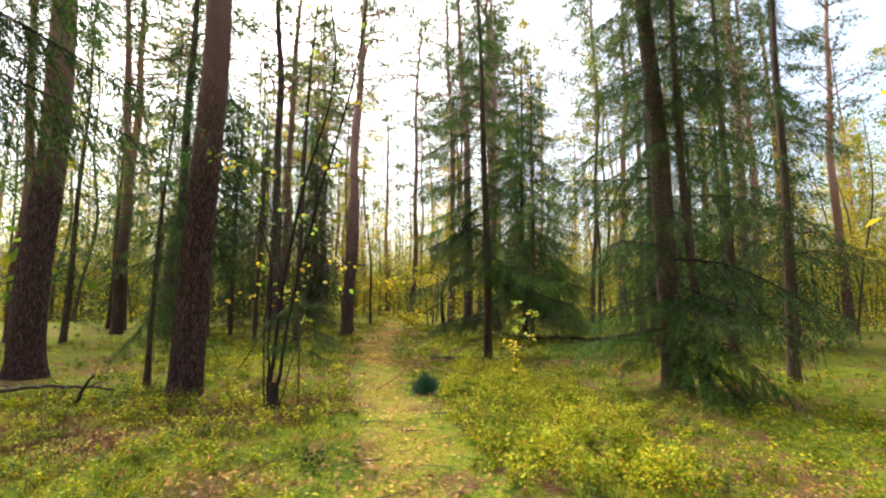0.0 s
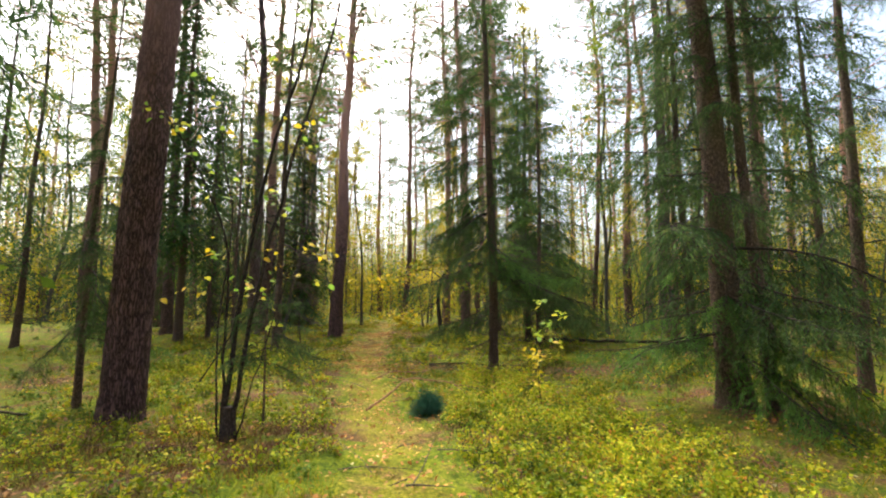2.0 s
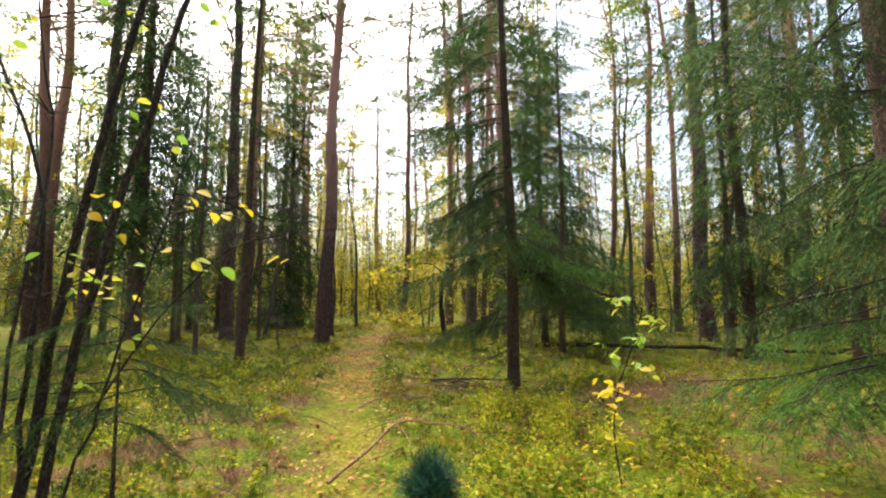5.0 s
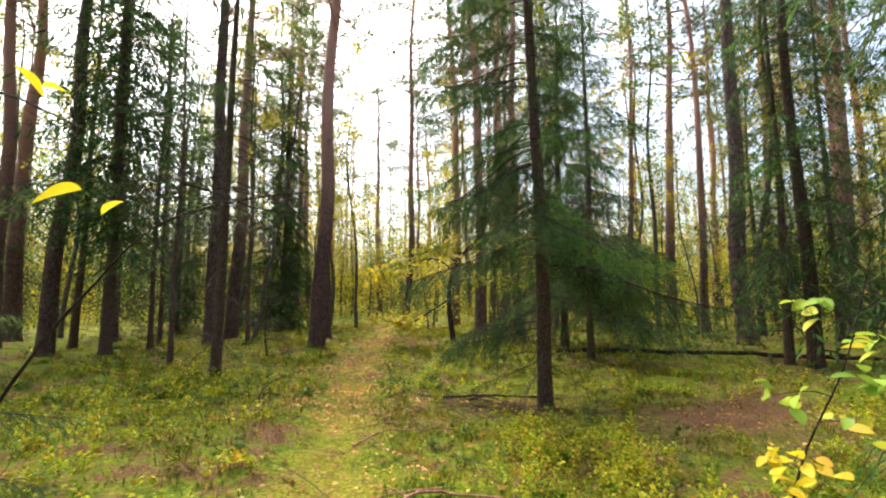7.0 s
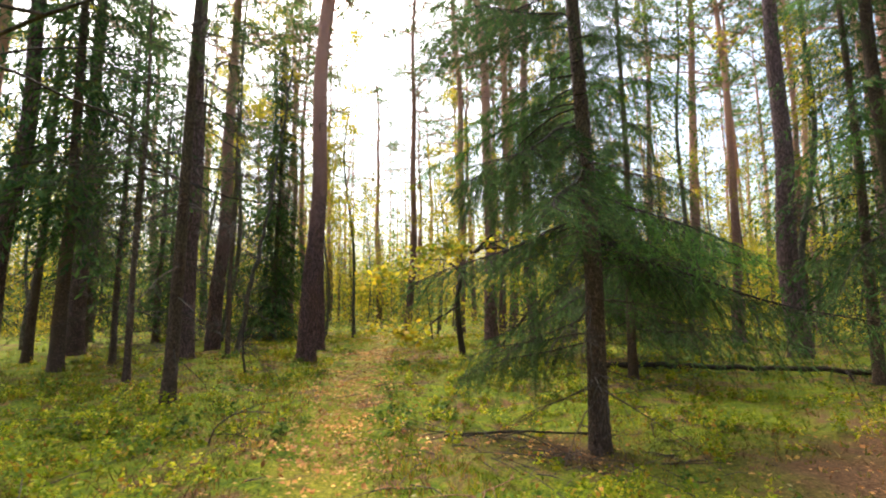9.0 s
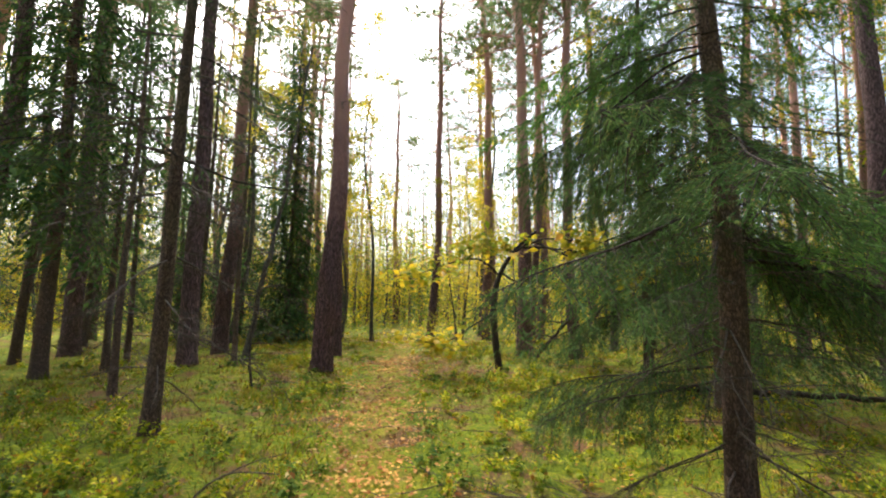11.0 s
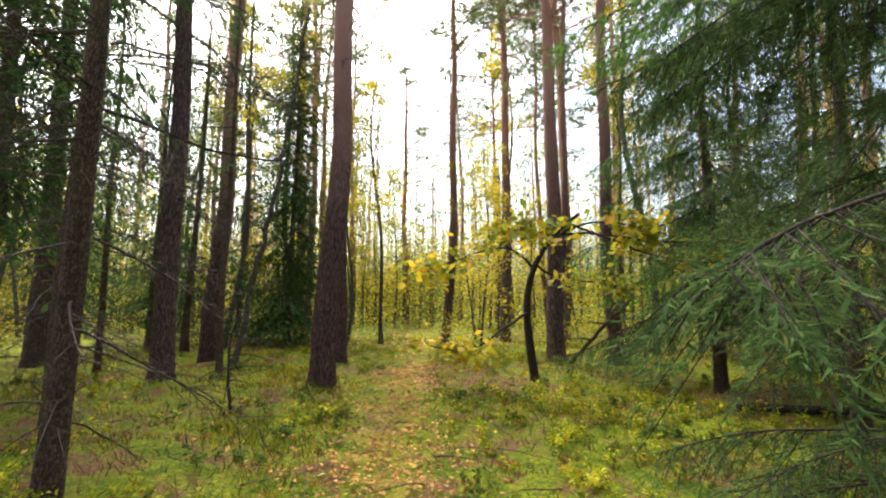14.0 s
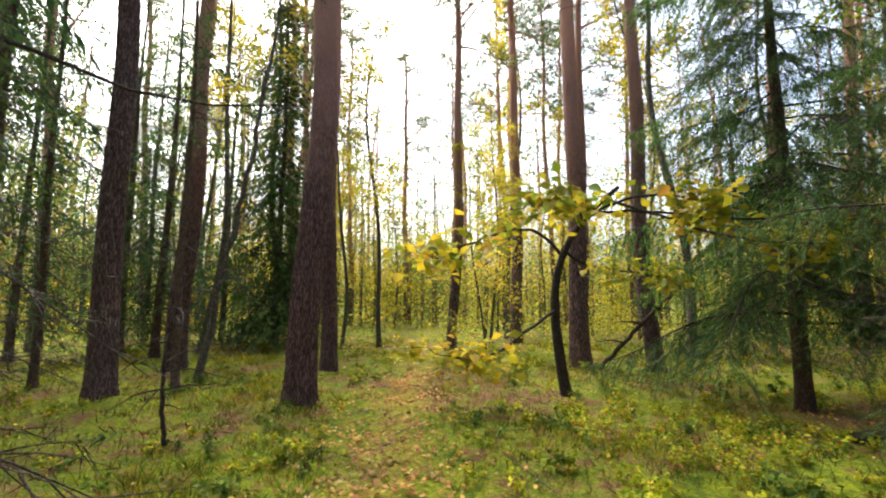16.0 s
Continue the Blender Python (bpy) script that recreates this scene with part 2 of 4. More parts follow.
def leaves(shape, centres, size, flat=0.5, slim=0.6, spread=0.35, rng=R):
    """Folded diamond leaves about the given centres. flat: how level they lie."""
    n = len(centres)
    ax = unit(rng.normal(size=(n, 3)) * np.array([1, 1, 1 - flat]))
    nn = unit(rng.normal(size=(n, 3)) * (1 - flat) + np.array([0, 0, flat + 0.05]))
    sd = unit(np.cross(ax, nn))
    s = (size * (1 + spread * rng.normal(size=n)).clip(0.45, 1.8))[:, None]
    base, tip = centres - ax * s * 0.5, centres + ax * s * 0.5
    mid = centres + unit(np.cross(sd, ax)) * s * 0.1
    lf, rt = mid + sd * s * slim * 0.5, mid - sd * s * slim * 0.5
    v = np.stack([base, lf, tip, rt], 1).reshape(-1, 3)
    shape.add(v, np.arange(4 * n).reshape(-1, 4))
    return shape


def needles(shape, base, way, length, width, rng=R):
    """Thin pointed needles from base points along ways."""
    n = len(base)
    sd = unit(np.cross(way, rng.normal(size=(n, 3)))) * np.asarray(width).reshape(-1, 1) * 0.5
    v = np.stack([base - sd, base + sd, base + way * np.asarray(length).reshape(-1, 1)], 1)
    shape.add(v.reshape(-1, 3), np.arange(3 * n).reshape(-1, 3))
    return shape


def part(name, me, parent, label=""):
    ob = new(name, me)
    ob.parent = parent
    return tagged(ob, label)


def root(name, m, label, category, group=""):
    ob = new(name)
    ob.empty_display_size = 0.2
    ob.matrix_basis = m
    return tagged(ob, label, category, group)


def stand(x, y, lean_x=0.0, lean_y=0.0, turn=0.0, scale=1.0, z=-0.06):
    up = Vector((lean_x, lean_y, 1)).normalized()
    q = Vector((0, 0, 1)).rotation_difference(up).to_matrix().to_4x4()
    return Matrix.Translation((x, y, z)) @ q @ Matrix.Rotation(turn, 4, "Z") @ Matrix.Scale(scale, 4)


# ---- ground ----
TRAIL = [(0.6, -14), (0.35, -4), (0.0, 3.3), (-1.5, 9.0), (-2.2, 12.5), (-2.85, 15.5), (-3.2, 18), (-3.5, 21.5), (-4.1, 27), (-5.6, 40), (-9, 70)]
TX = np.array([p[0] for p in TRAIL])
TY = np.array([p[1] for p in TRAIL], float)


def trail_off(x, y):
    """Sideways distance from the middle of the footpath."""
    return np.asarray(x) - np.interp(y, TY, TX)


def lumps(x, y):
    """Gentle unevenness of the forest floor."""
    x, y = np.asarray(x, float), np.asarray(y, float)
    h = 0.035 * np.sin(0.9 * x + 0.4 * y + 1) + 0.03 * np.sin(0.5 * x - 1.1 * y) + 0.022 * np.sin(2.3 * x + 1.7 * y + 2)
    h += 0.016 * np.sin(4.9 * x - 3.1 * y) * np.sin(3.7 * y + 1.9 * x) + 0.012 * np.sin(9.1 * x + 2) * np.sin(8.3 * y + 1)
    h += 0.035 * (np.abs(np.sin(3.1 * x + 1.2 * y) * np.sin(2.7 * y - 1.1 * x + 1)) - 0.4) + 0.02 * np.sin(6.1 * x + 5.2 * y) * np.sin(5.7 * x - 6.3 * y)
    off = np.abs(trail_off(x, y))
    h -= 0.24 * np.exp(-(((x - 1.3) / 2.2) ** 2 + ((y - 12) / 1.9) ** 2))
    return h - 0.05 * np.exp(-((off / 0.45) ** 2))


BARE = [(2.7, 10.2, 0.9), (3.8, 10.9, 0.9), (4.2, 6.2, 0.8), (1.4, 8.9, 0.45), (0.6, 11.6, 0.8), (-3.2, 3.3, 0.4), (-1.5, 2.2, 0.4), (-7.4, 8.6, 0.8), (2.9, 18.6, 1.0), (0.8, 9.4, 0.3)]


def bareness(x, y):
    """How far brown litter covers the moss: under spruces and in a few hollows."""
    x, y = np.asarray(x, float), np.asarray(y, float)
    b = sum(np.exp(-(((x - a) / r) ** 2 + ((y - c) / r) ** 2)) for a, c, r in BARE)
    return np.clip(b + 0.25 * np.sin(5 * x + 3 * y) * b, 0, 1)


def build_ground():
    inner_x = np.linspace(-14, 14, 261)
    inner_y = np.linspace(-6, 34, 371)
    far = np.array([20, 30, 45, 70, 110, 200, 400, 900.0])
    xs = np.concatenate([-far[::-1], inner_x, far])
    ys = np.concatenate([-far[::-1], inner_y, far + 20])
    X, Y = np.meshgrid(xs, ys, indexing="ij")
    Z = lumps(X, Y)
    nx, ny = X.shape
    i, j = np.meshgrid(np.arange(nx - 1), np.arange(ny - 1), indexing="ij")
    q = np.stack([i * ny + j, (i + 1) * ny + j, (i + 1) * ny + j + 1, i * ny + j + 1], -1).reshape(-1, 4)
    me = Shape().add(np.stack([X, Y, Z], -1), q).mesh("ground", M_GROUND)
    off = np.abs(trail_off(X, Y)) + 0.14 * np.sin(3.1 * Y + X) + 0.1 * np.sin(7.3 * Y - 2 * X)
    worn = np.clip(1.15 - off / 0.4, 0, 0.75) * np.clip((60 - Y) / 20, 0, 1)
    me.attributes.new("trodden", "FLOAT", "POINT").data.foreach_set("value", worn.ravel().astype(np.float32))
    me.attributes.new("bare", "FLOAT", "POINT").data.foreach_set("value", bareness(X, Y).ravel().astype(np.float32))
    tagged(new("ground", me), "mossy forest floor with a narrow trodden footpath", "ground", kind="structure")


build_ground()


# ---- pines ----
def trunk_mesh(name, mat, r0, height, sides=14, rings=40, rough=0.03, taper=0.72, wander=0.1, flare=0.35, seed=0, plates=False):
    rng = np.random.default_rng(seed)
    t = np.linspace(0, 1, rings) ** (1.5 if plates else 1.15)
    z = t * height
    ph = rng.uniform(0, 6.28, 4)
    cx = wander * (np.sin(z * 0.35 + ph[0]) - np.sin(ph[0])) + wander * 0.4 * (np.sin(z * 0.9 + ph[1]) - np.sin(ph[1]))
    cy = wander * (np.sin(z * 0.31 + ph[2]) - np.sin(ph[2])) + wander * 0.4 * (np.sin(z * 1.1 + ph[3]) - np.sin(ph[3]))
    rad = r0 * (1 - taper * t) * (1 + flare * np.exp(-z / 0.28))
    a = np.arange(sides) * 2 * np.pi / sides
    A, Z = np.meshgrid(a, z)
    wob = 1 + rough * (np.sin(3 * A + 1.3 * Z + ph[0]) + np.sin(5 * A - 0.7 * Z + ph[1])) + 0.12 * np.exp(-Z / 0.25) * np.sin(4 * A + ph[2])
    if plates:
        c = np.array([[noise.voronoi(Vector((math.cos(p) * r0 * 11, math.sin(p) * r0 * 11, h * 2.6)) + 0.35 * noise.noise_vector(Vector((math.cos(p) * 3, math.sin(p) * 3, h * 3))), distance_metric="DISTANCE")[0][0:2] for p in a] for h in z])
        gap = np.clip((c[..., 1] - c[..., 0]) * 3.2, 0, 1)
        wob = wob + (gap - 0.6) * 0.075 * np.clip(1.3 - Z / 11, 0.25, 1)
    rr = rad[:, None] * wob
    v = np.stack([cx[:, None] + np.cos(A) * rr, cy[:, None] + np.sin(A) * rr, Z], -1)
    n = rings
    i, j = np.meshgrid(np.arange(n - 1), np.arange(sides), indexing="ij")
    k = (j + 1) % sides
    q = np.stack([i * sides + j, i * sides + k, (i + 1) * sides + k, (i + 1) * sides + j], -1).reshape(-1, 4)
    sh = Shape().add(v.reshape(-1, 3), q)
    top = np.vstack([v[-1], [[cx[-1], cy[-1], z[-1] + rad[-1] * 0.25]]])
    sh.add(top, [(i, (i + 1) % sides, sides) for i in range(sides)])
    return sh.mesh(name, mat)


def limb_path(rng, start, az, length, rise, droop, n=7):
    s = np.linspace(0, 1, n)
    bend = rng.normal(0, 0.1) * s**2 * length
    x = s * length
    z = rise * s * length - droop * s**2 * length + np.cumsum(rng.normal(0, 0.015, n)) * length
    ca, sa = math.cos(az), math.sin(az)
    return np.stack([start[0] + ca * x - sa * bend, start[1] + sa * x + ca * bend, start[2] + z], -1)


def pine_crown(seed, height=21.0, low=0.5, tufts=1100):
    """Limbs and tufted needles of a tall pine's crown."""
    rng = np.random.default_rng(seed)
    wood, green = Shape(), Shape()
    spots = []
    for k in range(26):
        f = low + (1 - low) * (k + rng.random()) / 26
        L = (1.05 - f) / (1.05 - low) * 2.6 + 0.7
        L *= rng.uniform(0.6, 1.15)
        p = limb_path(rng, (0, 0, f * height), rng.uniform(0, 6.28), L, rng.uniform(0.1, 0.6), rng.uniform(0, 0.25))
        tube(wood, p, np.linspace(0.05, 0.012, len(p)), 4)
        for q in range(3):
            s0 = p[rng.integers(2, 6)]
            pp = limb_path(rng, s0, rng.uniform(0, 6.28), L * rng.uniform(0.25, 0.45), rng.uniform(0, 0.5), 0.0, 4)
            tube(wood, pp, np.linspace(0.02, 0.006, 4), 3)
            spots += [pp[-1], pp[-2]]
        spots += list(p[3:])
    spots = np.array(spots)
    c = spots[rng.integers(0, len(spots), tufts)] + rng.normal(0, 0.2, (tufts, 3)) * np.array([1, 1, 0.55])
    m = 11
    base = np.repeat(c, m, 0)
    way = unit(rng.normal(size=(tufts * m, 3)) + np.array([0, 0, 0.45]))
    needles(green, base, way, rng.uniform(0.1, 0.24, tufts * m), rng.uniform(0.018, 0.034, tufts * m), rng)
    return wood.mesh("crown_wood", M_PINE), green.mesh("crown", M_PINE_N)


def dead_branch_mesh(seed, twigs=9):
    """A bare side branch of unit reach along +x, with fine hanging twigs."""
    rng = np.random.default_rng(seed)
    sh = Shape()
    p = limb_path(rng, (0, 0, 0), 0.0, 1.0, rng.uniform(-0.25, 0.1), rng.uniform(0.1, 0.4), 8)
    tube(sh, p, np.linspace(0.012, 0.002, len(p)), 4, False)
    for q in range(twigs):
        i = rng.integers(2, 8)
        pp = limb_path(rng, p[i], rng.choice([-1, 1]) * rng.uniform(0.3, 1.2), rng.uniform(0.15, 0.5), rng.uniform(-0.4, 0.1), rng.uniform(0.1, 0.6), 4)
        tube(sh, pp, np.linspace(0.0045, 0.0015, 4), 3, False)
        b = pp[rng.integers(1, 4, 5)]
        needles(sh, b, unit(rng.normal(size=(5, 3)) + np.array([0.6, 0, -0.5])), rng.uniform(0.08, 0.24, 5), np.full(5, 0.005), rng)
    return sh.mesh("dead_branch", M_DEAD)


DEAD = [dead_branch_mesh(70 + s) for s in range(5)]


def dead_branches(tree, seed, z0, z1, count, length, r0, height, taper):
    rng = np.random.default_rng(seed)
    for k in range(count):
        z, az = rng.uniform(z0, z1), rng.uniform(0, 6.28)
        r = r0 * (1 - taper * z / height) * 0.85
        o = part("dead_branch", DEAD[rng.integers(5)], tree)
        o.location, o.rotation_euler = (math.cos(az) * r, math.sin(az) * r, z), (rng.uniform(0, 6.28) * 0.2, rng.uniform(-0.2, 0.45), az)
        k = length * rng.uniform(0.4, 1.25)
        o.scale = (k, k * 0.7, k * 0.7)


CROWNS = [pine_crown(s) for s in (1, 2, 3)]
PINE_H = 21.0


def pine(x, y, diam, lx=0.0, ly=0.0, near=False, scale=1.0, seed=0, dead=14, grey=False, label="tall pine with dark flaky bark turning orange higher up"):
    tree = root("pine_tree", stand(x, y, lx, ly, 0, scale, z=float(lumps(x, y)) - 0.05), label, "tree", "pines of the wood")
    if near:
        me = trunk_mesh("trunk", M_PINE_NEAR, diam / 2, PINE_H, 72, 200, 0.02, flare=0.18, seed=seed, plates=True)
    else:
        me = trunk_mesh("trunk", M_PINE_GREY if grey else M_PINE, diam / 2, PINE_H, 18, 60, 0.025, flare=0.2, seed=seed)
    part("trunk", me, tree, "scaly trunk")
    wood, green = CROWNS[seed % 3]
    a = part("crown_wood", wood, tree)
    b = part("crown", green, tree, "tufted dark green needles")
    tagged(a, kind="stuff")
    dead_branches(tree, seed, 3.5, 13, dead, 1.0, diam / 2, PINE_H, 0.72)
    for o in (a, b):
        o.rotation_euler = (0, 0, seed * 1.7)
    return tree


# x, y, thickness, lean; the stout ones that the path passes
for i, (x, y, d, lx, ly) in enumerate([(-3.95, 5.87, 0.5, 0.008, 0.0), (-7.65, 6.85, 0.56, -0.015, -0.02), (-4.84, 18.6, 0.5, 0.034, 0.01), (-5.7, 22.3, 0.39, 0.02, 0.008)]):
    pine(x, y, d, lx, ly, True, seed=100 + i, label="stout old pine with deeply cracked purplish-brown bark")
for i, (x, y, d, lx, ly) in enumerate([
    (-8.1, 18.4, 0.44, -0.02, -0.015), (-9.2, 21.7, 0.5, 0.017, 0.012), (-12.8, 20.2, 0.5, -0.01, -0.01), (-11.5, 16.25, 0.42, 0.022, 0.02),
    (-16.3, 20.0, 0.55, -0.01, -0.01), (-14.6, 17.7, 0.45, -0.03, -0.02), (-15.5, 14.0, 0.4, -0.02, -0.02), (-10.3, 30.5, 0.45, -0.02, -0.01),
    (-3.1, 26.6, 0.34, 0.02, 0.0), (-7.75, 44.6, 0.5, -0.02, 0.0), (0.48, 23.6, 0.52, -0.035, 0.0), (1.98, 22.6, 0.4, -0.012, 0.003), (8.7, 19.4, 0.56, 0.0, 0.0)]):
    grey = x in (-8.1, -12.8, -11.5, 8.7)
    pine(x, y, d, lx, ly, seed=200 + i, grey=grey, label="tall pine with dark purplish-grey bark" if grey else "tall pine with dark flaky bark turning orange higher up")
for i, (x, y, d, lx, ly) in enumerate([
    (9.8, 24.1, 0.35, -0.01, 0.0), (9.8, 27.0, 0.5, 0.03, -0.01), (13.7, 21.5, 0.5, 0.0, 0.0), (21, 25.0, 0.5, 0.01, -0.01),
    (19.5, 27.6, 0.5, -0.01, 0.0), (17.0, 26.2, 0.5, 0.0, 0.0), (-16.9, 25.4, 0.45, -0.01, -0.01), (15.0, 33.0, 0.45, 0.02, 0.0), (5.0, 33.0, 0.42, 0.0, 0.0), (-20, 34.0, 0.5, -0.03, -0.02)]):
    pine(x, y, d, lx, ly, seed=300 + i)


rq = np.random.default_rng(12)
placed = []
while len(placed) < 22:
    y = rq.uniform(27, 46)
    x = -5 + rq.uniform(-0.25, 0.25) * y if len(placed) % 2 else -3 + rq.uniform(-0.8, 0.8) * (y - 2)
    if abs(np.interp(y, TY, TX) - x) > 1.2 and all((x - a) ** 2 + (y - b) ** 2 > 6 for a, b in placed):
        placed.append((x, y))
for i, (x, y) in enumerate(placed):
    pine(x, y, rq.uniform(0.26, 0.42), rq.normal(0, 0.02), rq.normal(0, 0.015), scale=rq.uniform(1.0, 1.3), seed=400 + i, dead=5)


# ---- spruces ----
def spruce_branch(seed, length, fine=True, droop=0.55, m=3):
    """One drooping spruce branch along +x: its wood and its hanging, needle-clad twigs."""
    rng = np.random.default_rng(seed)
    wood = Shape()
    n = 12
    s = np.linspace(0, 1, n)
    path = np.stack([s * length, 0.07 * length * np.sin(s * 4 + seed) * s, length * (0.1 * s - droop * s**2 + 0.5 * droop * s**3 + 0.02 * np.sin(7 * s + seed))], -1)
    tube(wood, path, np.linspace(0.011, 0.002, n) * (0.5 + length / 2.5), 4)
    step = 0.052 if fine else 0.12
    bases, ways, lens = [], [], []
    for f in np.arange(0.14, 1.0, step / length):
        p = np.array([np.interp(f, s, path[:, k]) for k in range(3)])
        for side in (-1, 1):
            if rng.random() < 0.14:
                continue
            L = (0.14 + 0.44 * length * 0.5 * math.sin(min(1, (1 - f) * 1.5 + 0.12) * 1.57)) * rng.uniform(0.45, 1.2)
            ang = side * rng.uniform(0.4, 1.35)
            d = unit(np.array([math.cos(ang), math.sin(ang), rng.uniform(-0.9, -0.05)]))
            hang = np.array([0, 0, -rng.uniform(0.25, 0.75) * L])
            if fine:
                q = np.linspace(0, 1, 3)[:, None]
                tube(wood, p + d * L * q + hang * q**2, np.linspace(0.0035, 0.0015, 3), 3, False)
            k = max(2, int(L / (0.036 if fine else 0.1)))
            for g in np.linspace(0.1, 1.0, k):
                fa = ang + rng.choice([-1, 1]) * rng.uniform(0.2, 1.2) * (g < 0.97)
                fd = unit(np.array([math.cos(fa), math.sin(fa), rng.uniform(-1.5, -0.1)]))
                bases.append(p + d * L * g + hang * g**2)
                ways.append(fd)
                lens.append(rng.uniform(0.05, 0.13) * (1 if fine else 2.2))
    bases += [path[-1]] * 2
    ways += [np.array([1, 0.1, -0.2]), np.array([1, -0.2, -0.3])]
    lens += [0.12, 0.1]
    bases, ways, lens = np.array(bases), np.array(ways), np.array(lens)
    g = Shape()
    side = unit(np.cross(ways, rng.normal(size=bases.shape) * 0.35 + np.array([0, 0, 1])))
    up = np.cross(side, ways)
    half = (lens * (0.05 if m < 4 else 0.022) + 0.002)[:, None] if fine else (lens * 0.1 + 0.006)[:, None]
    tips = bases + ways * lens[:, None]
    mid = bases + ways * lens[:, None] * 0.45
    v = np.stack([bases, mid + side * half, tips, mid - side * half], 1).reshape(-1, 3)
    g.add(v, np.arange(4 * len(bases)).reshape(-1, 4))
    if fine:
        u = np.tile(np.linspace(0.1, 0.9, m), len(bases))
        B = np.repeat(bases, m, 0) + np.repeat(ways * lens[:, None], m, 0) * u[:, None]
        lr = np.tile(np.where(np.arange(m) % 2, 1.0, -1.0), len(bases))[:, None]
        W = unit(np.repeat(ways, m, 0) + np.repeat(side, m, 0) * lr * 0.8 + np.repeat(up, m, 0) * rng.normal(0.1, 0.5, (len(B), 1)))
        needles(g, B, W, rng.uniform(0.025, 0.05, len(B)), rng.uniform(0.024, 0.036, len(B)) / (3 if m < 4 else 5.0), rng)
    return wood, g


BOUGHS = []
for k, sag in ((3, 0.4), (4, 0.7), (5, 0.55), (8, 0.85), (9, 0.3)):
    w, g = spruce_branch(k, 2.0, True, sag)
    BOUGHS.append((w.mesh("bough", M_DARKBARK), g.mesh("needles", M_SPRUCE_N), g.mesh("needles", M_SPRUCE_N2)))
NEAR_BOUGHS = []
for k, sag in ((13, 0.45), (14, 0.7), (15, 0.55)):
    w, g = spruce_branch(k, 2.0, True, sag, 9)
    NEAR_BOUGHS.append((w.mesh("bough", M_DARKBARK), g.mesh("needles", M_SPRUCE_N), g.mesh("needles", M_SPRUCE_N2)))
COARSE = [spruce_branch(k, 2.0, False, sag) for k, sag in ((6, 0.45), (7, 0.75))]


def bough_poses(rng, height, low, radius, count, top, arc):
    """Whorls of drooping branches from low up to the top, shorter towards it."""
    for k in range(count):
        f = (k + rng.random()) / count
        z = low + (height * top - low) * f
        reach = radius * (1 - z / height) ** 0.6 / (1 - low / height) ** 0.6 * rng.uniform(0.4, 1.2) + 0.25
        az = rng.uniform(*arc) if arc else k * 2.4 + rng.normal(0, 0.6)
        turn = Matrix.Rotation(az, 4, "Z") @ Matrix.Rotation(rng.uniform(-0.12, 0.3) + 0.06 * (1 - f), 4, "Y") @ Matrix.Rotation(rng.normal(0, 0.2), 4, "X")
        sc = reach / 2.0
        yield Matrix.Translation((0, 0, z)) @ turn @ Matrix.Diagonal((sc, sc * rng.uniform(0.9, 1.25), sc * rng.uniform(0.8, 1.3), 1))


def joined_boughs(rng, poses):
    wood, green = Shape(), Shape()
    for m in poses:
        M = np.array(m)
        for sh, src in zip((wood, green), COARSE[rng.integers(len(COARSE))]):
            v2 = np.concatenate(src.v) @ M[:3, :3].T + M[:3, 3]
            for kk in (3, 4):
                for fs in src.f[kk]:
                    sh.f[kk].append(fs + sh.n)
            sh.v.append(v2)
            sh.n += len(v2)
    return wood.mesh("branchwork", M_DARKBARK), green.mesh("crown", M_SPRUCE_N)


def hang_boughs(tree, rng, poses, fresh, kit):
    for m in poses:
        w, g, g2 = kit[rng.integers(len(kit))]
        o = part("bough", w, tree)
        o.matrix_basis = m
        part("needles", g2 if rng.random() < fresh else g, o, "green needle sprays")


def skirt(tree, seed, z0, z1, reach, count, arc, fresh=0.5):
    """Extra low boughs of a spruce."""
    rng = np.random.default_rng(seed)
    hang_boughs(tree, rng, bough_poses(rng, 15.0, z0, reach, count, z1 / 15.0, arc), fresh, NEAR_BOUGHS)


def spruce(x, y, diam, height, low, radius, count, fine=True, lx=0.0, ly=0.0, seed=0, top=1.0, arc=None, dead=10, dead_len=1.15, label="dense spruce with drooping dark green branches", fresh=0.12, kit=None):
    tree = root("spruce_tree", stand(x, y, lx, ly, z=float(lumps(x, y)) - 0.05), label, "tree", "spruces of the wood")
    part("trunk", trunk_mesh("trunk", M_SPRUCE, diam / 2, height, 18, 50, 0.02, 0.9, 0.05, 0.3, seed), tree, "slender brown trunk")
    rng = np.random.default_rng(seed)
    poses = bough_poses(rng, height, low, radius, count, top, arc)
    if fine:
        hang_boughs(tree, rng, poses, fresh, kit or BOUGHS)
    else:
        w, g = joined_boughs(rng, poses)
        tagged(part("branchwork", w, tree), kind="stuff")
        part("crown", g, tree, "drooping needle sprays")
    dead_branches(tree, seed + 9, 0.6, max(low + 1.5, 4.0), dead, dead_len, diam / 2, height, 0.9)
    return tree


big = spruce(4.02, 6.7, 0.4, 17, 1.5, 2.0, 64, lx=-0.028, ly=0.01, seed=11, top=0.62, label="large spruce with boughs sweeping down to the ground", fresh=0.2)
skirt(big, 61, 0.7, 1.7, 1.85, 12, (3.1, 5.7), 0.75)
spruce(4.42, 6.55, 0.17, 13, 4.4, 1.3, 24, lx=-0.02, seed=22, top=0.8, dead=14, label="thin dark-stemmed spruce close beside the large one")
spruce(7.2, 14.5, 0.3, 16, 2.0, 2.0, 48, lx=-0.01, seed=12, top=0.75, label="spruce with a dark trunk and hanging boughs")
middle = spruce(1.08, 11.75, 0.24, 16, 2.4, 1.95, 56, lx=-0.03, seed=13, top=0.66, dead=60, dead_len=1.3, fresh=0.3, kit=NEAR_BOUGHS, label="spruce with wide drooping boughs and a bare mossy lower trunk")
